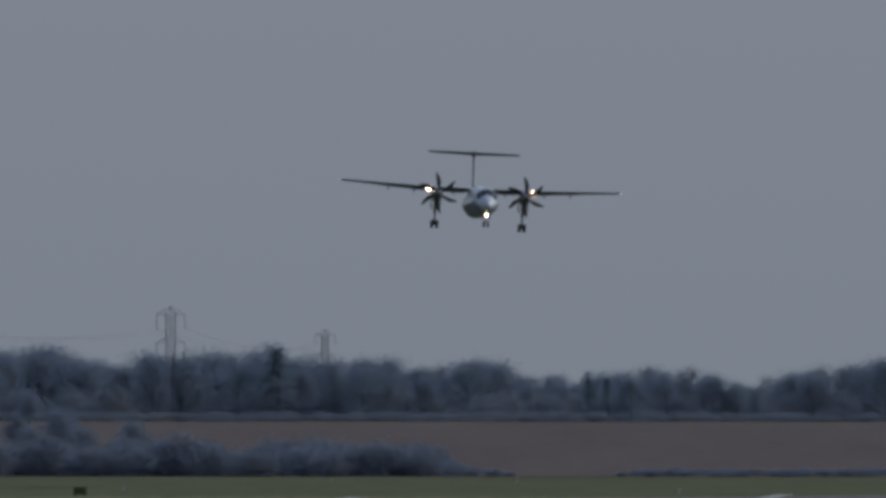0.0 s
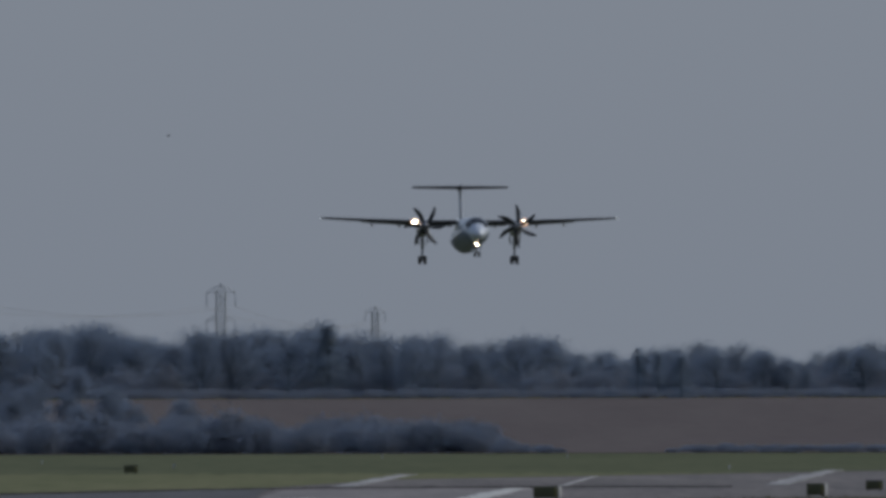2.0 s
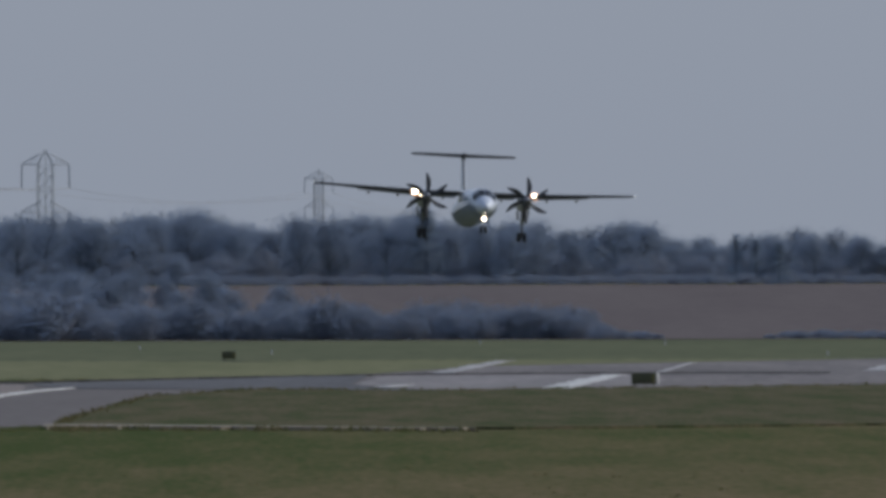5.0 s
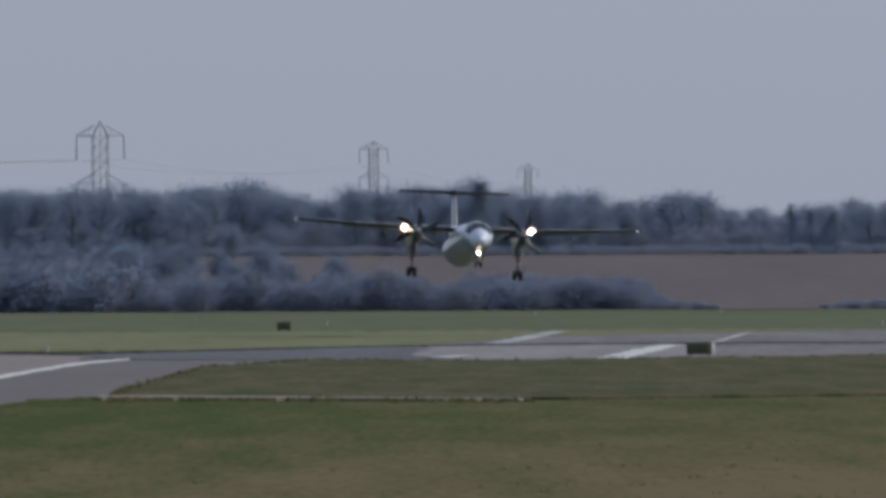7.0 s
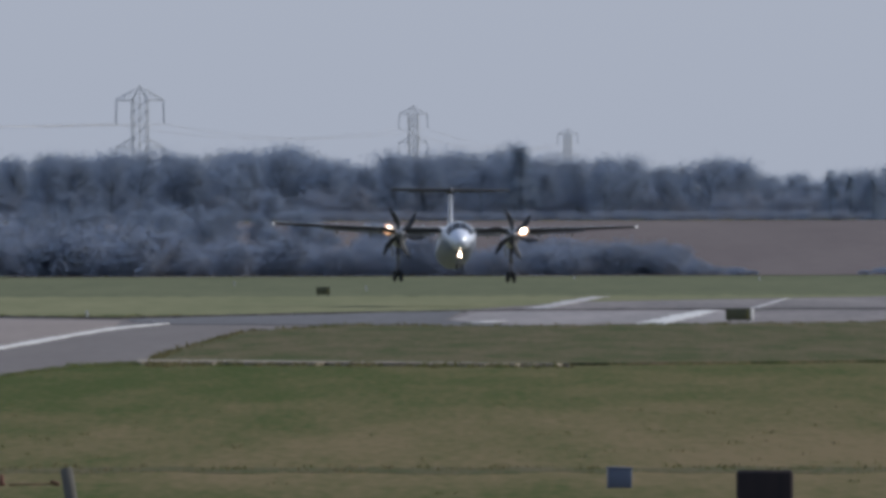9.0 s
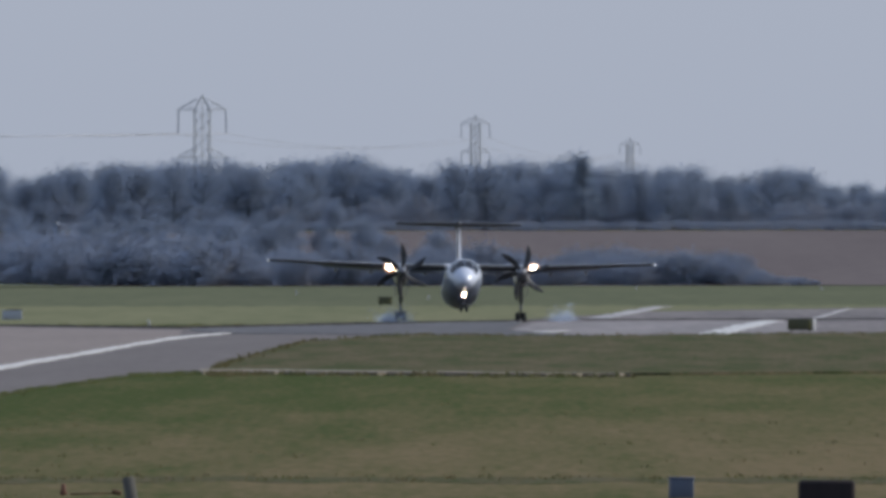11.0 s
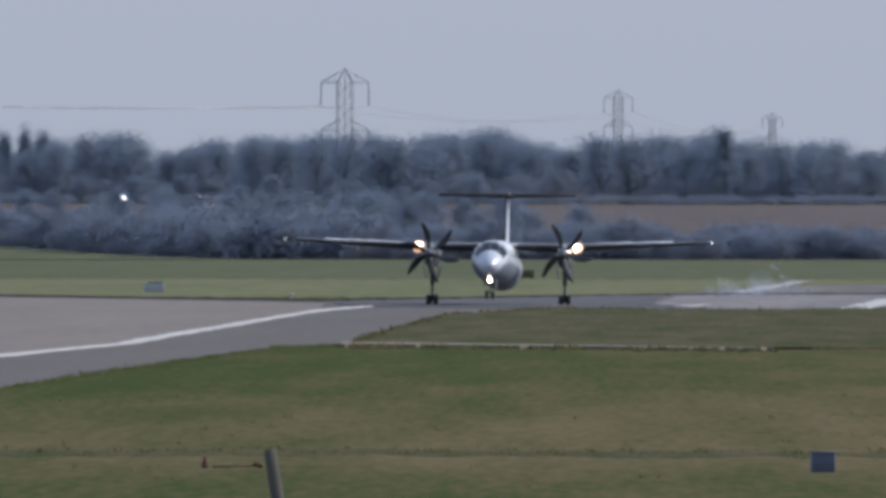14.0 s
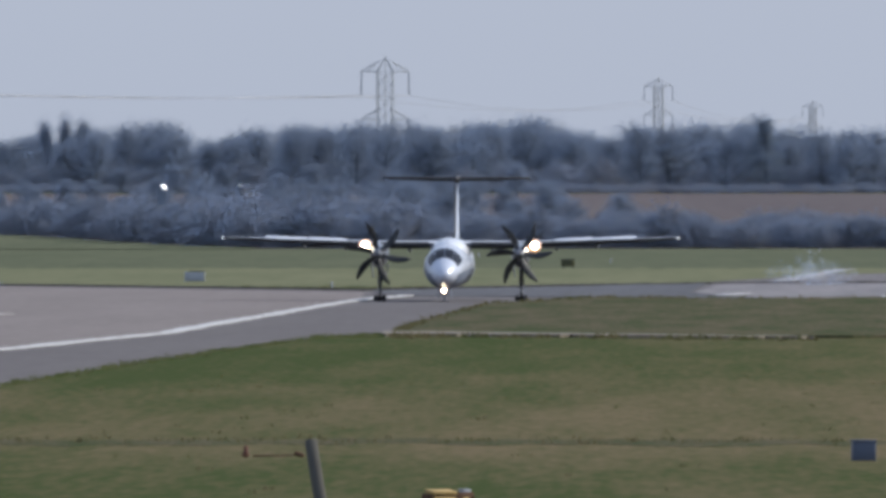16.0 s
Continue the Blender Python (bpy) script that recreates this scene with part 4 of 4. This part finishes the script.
for (x0, y0, z0, k0), (x1, y1, z1, k1) in zip(ends, ends[1:]):
    for zt in (18.0, 10.0):
        for s in (4.2, -4.2):
            cable((x0 + s * k0, y0, z0 + zt * k0), (x1 + s * k1, y1, z1 + zt * k1), 1.2 if x0 < -120 else 2.0, 0.055 if x0 < -120 else 0.03)


# ---- small things on the airfield ----
def runway_sign(name, x, y, w, h, label, side=True):
    root = tagged(new(name), label, "sign", "airfield signs")
    bm = bmesh.new()
    add_box(bm, (0, 0, h / 2 + 0.12), (w, 0.28, h), bevel=0.03)
    part("case", bm, SIGN_BACK, root)
    for sx in (-0.35, 0.35):
        part("leg", add_tube(bmesh.new(), (sx * w, 0, -0.1), (sx * w, 0, 0.16), 0.05, 0.05, 8), DARK_METAL, root)
    bm = bmesh.new()
    add_box(bm, (w * 0.38, -0.15, h / 2 + 0.12), (w * 0.14, 0.02, h * 0.8), bevel=0.005)
    part("panel", bm, SIGN_YELLOW, root, "yellow edge of the sign panel")
    bm = bmesh.new()
    if not side:
        add_box(bm, (0, 0, h + 0.14), (w * 1.02, 0.32, 0.05), bevel=0.01)
        part("cover", bm, DARK_METAL, root)
        root.matrix_basis = pose(x, y, ground_z(y) + 0.06)
        return root
    # White cap, turned outwards, stands for the sunlit end of the case.
    add_box(bm, (w / 2 + 0.02, -0.06, h / 2 + 0.12), (0.24, 0.12, h * 1.02), Matrix.Rotation(radians(42), 4, "Z"), 0.01)
    part("end_cap", bm, LINE_PAINT, root, "white end cap, added for the sign's sunlit side")
    root.matrix_basis = pose(x, y, ground_z(y) + 0.06)
    return root


x, y = bend(16.67, 1672)
runway_sign("runway_sign", x, y, 1.7, 0.75, "low dark green airfield sign with a yellow edge")
x, y = bend(27.3, 1700)
runway_sign("runway_sign", x, y, 1.25, 0.8, "low dark airfield sign with a yellow edge")
x, y = bend(29.6, 1800)
runway_sign("runway_sign", x, y, 1.2, 0.6, "low dark airfield sign seen from behind", False)
x, y = bend(0.3, 2250)
runway_sign("runway_sign", x, y, 1.2, 0.6, "low dark airfield sign seen from behind", False)


def light_cabinet(x, y, w, h):
    root = tagged(new("equipment_cabinet"), "pale grey metal equipment cabinet on the grass", "cabinet")
    bm = bmesh.new()
    add_box(bm, (0, 0, h / 2), (w, 0.7, h), bevel=0.03)
    part("body", bm, PALE_METAL, root)
    bm = bmesh.new()
    add_box(bm, (w * 0.1, 0, h + 0.03), (w * 0.8, 0.75, 0.06), bevel=0.01)
    part("lid", bm, DARK_METAL, root, "dark lid")
    root.matrix_basis = pose(x, y, ground_z(y) + 0.03)


x, y = bend(-14.4, 1930)
light_cabinet(x, y, 1.5, 0.7)


def edge_light(x, y):
    root = tagged(new("edge_light"), "small white runway edge light", "light", "airfield edge lights")
    part("stem", add_tube(bmesh.new(), (0, 0, -0.1), (0, 0, 0.3), 0.05, 0.05, 8), PALE_METAL, root)
    bm = bmesh.new()
    bmesh.ops.create_uvsphere(bm, u_segments=10, v_segments=8, radius=0.09, matrix=Matrix.Translation((0, 0, 0.36)))
    part("dome", bm, PALE_METAL, root, "white dome")
    root.matrix_basis = pose(x, y, ground_z(y) + 0.03)


for uu, d in ((2.0, 2420), (23.9, 2330), (10.2, 2800), (17.5, 2750), (-9.0, 1795), (-3.2, 2600)):
    edge_light(*bend(uu, d))


def far_roof(u, d, z, w, label, glint):
    """A made-up small building whose mirror pane glints through the trees."""
    root = tagged(new("greenhouse"), label, "greenhouse")
    x, y = bend(u, d)
    bm = bmesh.new()
    add_rings(bm, [[(-w, e, -3), (-w, e, 1.0), (0, e, 1.0 + w), (w, e, 1.0), (w, e, -3)] for e in (-1.5, 1.5)])
    part("body", bm, HAZED_BARK, root, smooth=False)
    bm = bmesh.new()
    # the pane leans half-way between the sun and the mound
    way = (Vector((math.sin(sa) * math.cos(se), math.cos(sa) * math.cos(se), math.sin(se))) + Vector((-x, -y, 0)).normalized()).normalized()
    add_box(bm, (0.3, -1.75, 1.1), (glint, glint * 0.7, 0.04), way.to_track_quat("Z", "Y").to_matrix().to_4x4(), 0.005)
    part("pane", bm, MIRROR_PANE, root, "open roof pane flashing in the sun")
    root.matrix_basis = pose(x, y, z)


far_roof(-15.7, 3100, 6.2, 0.45, "small assumed greenhouse with a mirror pane flashing in the sun", 1.05)
far_roof(-12.7, 3110, 6.4, 0.3, "small assumed greenhouse among the trees", 0.25)


# ---- near grass: fence posts, crates, markers ----
def post(name, x, y, w, h, lean, mat, label, square=False):
    root = tagged(new(name), label, "post")
    bm = bmesh.new()
    if square:
        add_box(bm, (0, 0, h / 2 - 0.2), (w, w, h + 0.4), bevel=w * 0.07)
    else:
        add_tube(bm, (0, 0, -0.4), (0, 0, h), w * 0.52, w * 0.46, 12)
        bmesh.ops.bevel(bm, geom=[e for e in bm.edges if all(v.co.z > h - 0.01 for v in e.verts)], offset=w * 0.1, segments=2, affect="EDGES")
    for v in bm.verts:
        v.co += Vector((noise.noise(v.co * 3) * w * 0.06, noise.noise(v.co * 3 + Vector((5, 0, 0))) * w * 0.06, 0))
    part("shaft", bm, mat, root)
    root.matrix_basis = pose(x, y, ground_z(y), 0, lean, 0)
    return root


x, y = bend(-9.68, 200)
post("fence_post", x + 0.14, y, 0.105, 1.10, -9.0, WEATHERED_WOOD, "thin leaning weathered grey fence post")
x, y = bend(17.7, 150)
p = post("strainer_post", x, y, 0.33, 1.2, 0.0, TARRED_WOOD, "thick square black-tarred timber post", True)

x, y = bend(11.95, 655)
root = tagged(new("junction_box"), "faded blue plastic box on the grass", "box")
bm = bmesh.new()
add_box(bm, (0, 0, 0.24), (0.6, 0.4, 0.5), bevel=0.03)
part("body", bm, BLUE_PLASTIC, root)
bm = bmesh.new()
add_box(bm, (0, 0, 0.51), (0.63, 0.44, 0.06), bevel=0.02)
part("lid", bm, BLUE_PLASTIC, root)
root.matrix_basis = pose(x, y, ground_z(y), 0, 1, 8)

x, y = bend(-12.4, 664)
root = tagged(new("marker_post"), "short rusty red marker stake in the grass", "post")
part("stake", add_tube(bmesh.new(), (0, 0, -0.1), (0, 0, 0.3), 0.085, 0.055, 8), RUST, root)
part("collar", add_tube(bmesh.new(), (0, 0, 0.04), (0, 0, 0.09), 0.11, 0.1, 8), RUST, root)
root.matrix_basis = pose(x, y, ground_z(y), 0, 3, 0)


x, y = bend(-12.1, 664)
root = tagged(new("fallen_stake"), "dark brown stake lying flat in the grass", "post")
part("stake", add_tube(bmesh.new(), (0, 0, 0.03), (1.15, 0.2, 0.05), 0.024, 0.02, 7), BROWN_BOARD, root)
bm = bmesh.new()
add_box(bm, (1.2, 0.2, 0.07), (0.26, 0.2, 0.12), Matrix.Rotation(0.3, 4, "Y"), 0.04)
part("clod", bm, BROWN_BOARD, root, "clod of earth on its end")
root.matrix_basis = pose(x, y, ground_z(y))


def crate(x, y, w, h, front, label, turn):
    root = tagged(new("crate"), label, "crate", "wooden boxes on the grass")
    bm = bmesh.new()
    # Sunlit front and shaded sides are put into the board colours.
    add_box(bm, (0, 0, h / 2), (w, w * 0.8, h), bevel=0.015)
    part("body", bm, BROWN_BOARD, root, "brown boards, darkened for the shaded faces")
    bm = bmesh.new()
    add_box(bm, (0, -w * 0.41, h * 0.42), (w * (0.96 if front is LIT_PLYWOOD else 0.4), 0.03, h * (0.84 if front is LIT_PLYWOOD else 0.7)), bevel=0.008)
    panel = part("front_panel", bm, LIT_PLYWOOD, root, "bare plywood, paled for the sunlit face")
    for sx in (-1, 1):
        bm = bmesh.new()
        add_box(bm, (sx * w * 0.45, -w * 0.42, h * 0.42), (w * 0.09, 0.05, h * 0.8), bevel=0.006)
        part("batten", bm, front, root)
    bm = bmesh.new()
    big = front is LIT_PLYWOOD
    add_box(bm, (0 if big else w * 0.1, -w * 0.16, h + 0.03), (w * (1.04 if big else 0.45), w * (0.6 if big else 0.4), 0.07), Matrix.Rotation(radians(8 if big else 0), 4, "X"), 0.012)
    part("lid", bm, front if front is LIT_PLYWOOD else PALE_METAL, root, "weathered lid")
    root.matrix_basis = pose(x, y, ground_z(y), 0, 0, turn)


x, y = bend(-4.79, 523)
crate(x, y, 0.56, 0.44, LIT_PLYWOOD, "plywood-fronted wooden crate, sunlit front and shaded sides in its colours", 34)
x, y = bend(-3.9, 527)
crate(x, y, 0.42, 0.44, BROWN_BOARD, "dark brown wooden crate with a pale lid", 34)


def tufts(name, n, line, deep, size, mat, label, seed, blades=5):
    """Clumps of blades strewn along a line over the ground, as one sheet of stuff."""
    rng = np.random.RandomState(seed)
    pts = np.array([bend(u, d) for u, d in line])
    k = rng.randint(0, len(pts) - 1, n)
    f = rng.uniform(0, 1, n)[:, None]
    at = pts[k] * (1 - f) + pts[k + 1] * f
    at[:, 1] += rng.normal(0, deep, n)
    clump = rng.uniform(0.3, 1.0, n) ** 2
    foot = np.hstack([at, np.array([[ground_z(y) + 0.05] for y in at[:, 1]])])
    foot, clump = np.repeat(foot, blades, 0), np.repeat(clump, blades)
    m = len(foot)
    s = size * clump * rng.uniform(0.6, 1.4, m)
    foot[:, :2] += rng.normal(0, 0.15, (m, 2))
    lean = rng.normal(0, 0.6, (m, 2)) * s[:, None]
    wide = rng.normal(0, 1, (m, 2))
    wide = wide / np.linalg.norm(wide, axis=1)[:, None] * (s * 0.3)[:, None]
    flat = np.zeros((m, 1))
    side, tip = np.hstack([wide, flat]), np.hstack([lean, s[:, None]])
    v = np.stack([foot - side, foot + side, foot + tip], 1).reshape(-1, 3)
    me = bpy.data.meshes.new(name)
    me.from_pydata(v.tolist(), [], np.arange(m * 3).reshape(-1, 3).tolist())
    me.materials.append(mat)
    return tagged(new(name, me), label, "grass", kind="stuff")


tufts("verge_tufts", 1500, [(-30, 780), (-21.4, 912), (-17.1, 1006), (-12.8, 1108), (-9.4, 1196), (-6.8, 1212)], 9, 0.13, VERGE_BLADES,
      "tufts of green grass along the paved edge", 64)
tufts("bank_tufts", 1200, [(-6.5, 1232), (-5.5, 1310), (-3.0, 1520), (1.3, 1622), (6.7, 1596), (16.7, 1624), (29, 1664)], 14, 0.24, BANK_BLADES,
      "tufts of rough grass along the bank's edge", 63)
tufts("rut_tufts", 300, [(-26, 700), (-10, 703), (8, 700), (28, 698)], 4, 0.13, BANK_BLADES, "low dark tufts along a rut", 65)
tufts("meadow_tufts", 420, [(-24, 780), (28, 780)], 95, 0.1, BANK_BLADES, "small dark tufts scattered over the grass", 67)
tufts("track_tufts", 300, [(-6.6, 1196), (-5.1, 1196), (0, 1188), (10, 1172)], 5, 0.25, BANK_BLADES, "tufts of grass beside the track", 66)


# ---- a bird crossing ----
bird = tagged(new("bird"), "small dark bird flying across", "bird")
bm = bmesh.new()
bmesh.ops.create_uvsphere(bm, u_segments=10, v_segments=8, radius=0.05, matrix=Matrix.Diagonal((2.6, 1, 0.9, 1)))
part("body", bm, FEATHERS, bird)
bird_wings = []
for s in (1, -1):
    bm = bmesh.new()
    add_rings(bm, [[(a * c, s * r, b) for a, b in ((0.07, 0), (0.0, 0.012), (-0.07, 0), (0.0, -0.008))] for r, c in ((0.02, 1), (0.14, 0.9), (0.27, 0.3))])
    bird_wings.append(part("wing", bm, FEATHERS, bird))

# ---- tyre smoke: soft shreds that curl out behind each wing ----
def shred(seed, r):
    rng = random.Random(seed)
    bm = bmesh.new()
    last = bm.verts.new((0, 0, 0))
    for _ in range(230):
        # each scrap hangs on the one before, drifting about the middle
        c = last.co * 0.88 + Vector((rng.gauss(0, r), rng.gauss(0, r), rng.gauss(0, r))) * 0.47
        a = bm.verts.new(last.co.lerp(c, 0.6) + Vector((rng.gauss(0, 1), rng.gauss(0, 1), rng.gauss(0, 1))) * 0.09)
        b = bm.verts.new(c)
        bm.faces.new((last, a, b))
        last = b
    return bm


smoke = []
for s in (-1, 1):
    for k in range(22):
        puff = part("smoke_puff", shred(100 + k + 50 * s, 0.62 - 0.012 * k), SMOKE)
        tagged(puff, "thin pale blue-white shred of tyre smoke", "smoke", "tyre smoke behind the wheels")
        smoke.append((puff, s, k))

# ---- what moves ----
FLIGHT = [
    (0.0, 40.85, 2559.5, 25.91, 0.80, 2.29, 2.84),
    (0.5, 39.20, 2527.2, 24.45, 1.10, 1.79, 1.99),
    (1.0, 37.22, 2494.8, 22.74, 1.59, 1.79, 0.10),
    (1.5, 35.26, 2462.4, 21.26, 1.99, 2.17, 0.75),
    (2.0, 33.12, 2430.0, 19.45, 2.48, 2.57, 0.17),
    (2.5, 31.19, 2397.6, 18.22, 2.27, 2.79, 0.89),
    (3.0, 29.10, 2365.2, 16.67, 2.26, 2.60, 2.23),
    (3.5, 27.20, 2332.9, 15.40, 2.06, 2.52, 3.20),
    (4.0, 25.45, 2300.6, 13.74, 1.85, 2.88, 2.23),
    (4.5, 23.77, 2268.4, 12.26, 2.05, 3.32, 2.73),
    (7.0, 15.65, 2109.0, 4.77, 3.68, 4.11, 2.38),
    (7.5, 14.33, 2077.6, 4.27, 2.98, 3.11, 1.26),
    (8.0, 13.14, 2046.4, 3.49, 2.89, 2.27, 1.14),
    (8.5, 11.89, 2015.4, 2.49, 2.69, 1.53, -0.13),
    (9.0, 10.86, 1984.6, 1.93, 3.70, 1.30, 0.72),
    (10.2, 8.08, 1911.6, 0.86, 3.70, 1.00, 0.74),
    (11.0, 6.09, 1863.9, -0.04, 3.52, 0.80, 0.79),
    (11.5, 4.88, 1834.4, -0.05, 2.41, 0.55, 0.32),
    (12.0, 3.42, 1805.2, -0.01, 3.40, 0.46, -0.21),
    (12.5, 2.11, 1776.4, -0.04, 3.50, 0.58, 0.02),
    (13.0, 0.89, 1748.0, -0.08, 2.50, 0.33, 0.10),
    (13.5, -0.21, 1719.9, -0.10, 2.80, -1.00, 0.20),
    (14.0, -1.42, 1692.2, -0.13, 2.50, -2.30, 0.47),
    (14.5, -2.61, 1664.8, -0.20, 2.30, -2.80, 0.21),
    (15.0, -4.14, 1637.9, -0.29, 1.50, -2.60, 0.03),
    (15.5, -5.68, 1611.5, -0.35, 0.30, -1.90, -0.00),
    (16.0, -6.84, 1585.5, -0.43, -0.20, -1.36, 0.06),
]


# where the blades stand, degrees clockwise from upright, for each propeller
BLADES = [
    [(0, -2), (0.5, -4), (1, 13), (1.5, 18), (2, 33), (2.5, -2), (3, -12), (3.5, 0), (4, -10), (4.5, 2), (7, 9), (7.5, 7), (8, -7), (8.5, -19), (9, -17),
     (11.5, 10), (12, -12), (12.5, -8), (13, 7), (13.5, -5), (14, -10), (14.5, 9), (15, 8), (15.5, 17), (16, -15)],
    [(0, 0), (0.5, 1), (1, -15), (1.5, -3), (2, 2), (2.5, 5), (3, -17), (3.5, 8), (4, 2), (4.5, 2), (7, 20), (7.5, 20), (8, 3), (8.5, -14), (9, -13),
     (11.5, 25), (12, -8), (12.5, -3), (13, 17), (13.5, -14), (14, -15), (14.5, 22), (15, 3), (15.5, 8), (16, 33)],
]


def motions():
    walk(aircraft, [(t, pose(x, y, z, -pitch, bank, yaw)) for t, x, y, z, pitch, yaw, bank in FLIGHT])
    # spoilers rise once the wheels carry the aircraft
    for spoiler, x, y, z, lean in spoilers:
        walk(spoiler, [(t, pose(x, y, z, up, -lean, 0)) for t, up in ((0.0, -9.0), (12.9, -9.0), (13.3, 4.0), (13.7, 15.0), (16.0, 15.0))])
    # propellers: apparent turn of the blades
    for i, (prop, x) in enumerate(propellers):
        rows, total, last = [], 0.0, None
        for k in range(33):
            want = outline(BLADES[i], k * 0.5)
            if last is not None:
                total += 360.0 + (want - last + 30.0) % 60.0 - 30.0
            else:
                total = want
            start = total if last is None else begin
            for j in range(1 if last is None else 5):
                f = 1.0 if last is None else (j + 1) / 5.0
                turn = Matrix.Rotation(radians(start + (total - start) * f), 4, "Y")
                rows.append((k * 0.5 if last is None else (k - 1) * 0.5 + 0.1 * (j + 1), Matrix.Translation((x, PROP_Y, PROP_Z)) @ turn))
            begin, last = total, want
        walk(prop, rows)
    # bird: flies from left to right, sinking a little
    RISE = [(0, 23.8), (2.0, 24.4), (2.5, 26.6), (3.0, 23.7), (3.5, 22.3), (4.2, 21.4), (16, 21)]
    BEARING = [(0, -1.0), (1.0, -0.47), (2.0, 0.105), (2.5, 0.411), (3.0, 0.787), (3.5, 1.229), (16, 10.73)]
    rows = []
    for k in range(33):
        t = k * 0.5
        az = radians(outline(BEARING, t))
        rows.append((t, pose(1700 * math.sin(az), 1700 * math.cos(az), outline(RISE, t), 0, 0, -math.degrees(az))))
    walk(bird, rows)
    for s, w in zip((1, -1), bird_wings):
        walk(w, [(k / 10.0, pose(0, 0, 0, s * (28 * math.sin(k * 1.9)), 0, 0)) for k in range(161)])
    stray = random.Random(77)
    for puff, s, k in smoke:
        f = k / 21.0
        x0, y0 = 5.6 + s * (4.6 + 3 * f), 1850 + 2 * k
        rows = [(0.0, pose(x0, y0, -4.0)), (10.8, pose(x0, y0, -4.0))]
        # time, middle between the rings, ring centre outwards, ring radius, first and last angle round the ring, flatness
        for t, mid, cx, r, a0, a1, flat in ((11.05, 8.0, 6.0, 0.5, -90, 0, 0.3), (11.35, 6.9, 8.7, 1.5, -120, 10, 0.4), (11.8, 4.2, 11.6, 2.1, -105, 10 + 30 * s, 0.7 + 0.2 * s),
                                            (12.3, 0.7, 14.5, 3.2, -80, 90 + 40 * s, 0.95), (12.6, -0.4, 15.6, 3.8, -70, 120 + 45 * s, 1.0), (13.0, -1.0, 17.0, 4.4, -55, 135, 1.0),
                                            (13.4, -2.0, 20.0, 5.5, -70, 200, 0.6), (13.8, -5.0, 66.0, 24.0, -70, 250, 0.04), (16.0, -5.0, 120.0, 60.0, -60, 250, 0.01)):
            a = radians(a0 + (a1 - a0) * f)
            wide = 2.2 if t < 11.5 else 1.0
            if s == 1 and k < 6 and t > 13.2:
                # the lowest wisps linger over the runway
                rows.append((t, pose(17.4 + (1.6 + 0.4 * (t - 13.0)) * stray.gauss(0, 1), y0 - 22, 0.35 + 0.3 * stray.random() + 0.1 * (t - 13.0), 0, 0, 40 + 8 * (t - 13.0))))
                continue
            px = cx + wide * r * math.cos(a)
            pz = 0.5 + flat * r * (1.0 + math.sin(a))
            drift = 2.0 * max(0.0, t - 13.0) ** 2 + 0.75 * max(0.0, min(t, 13.0) - 12.0)
            rows.append((t, pose(mid + s * px + drift * stray.gauss(0, 1), y0 - 10 * (t - 11.1), max(0.3, pz + 0.5 * drift * stray.gauss(0, 1)), 0, 0, s * 15 * (t - 11.1))))
        walk(puff, rows)


motions()
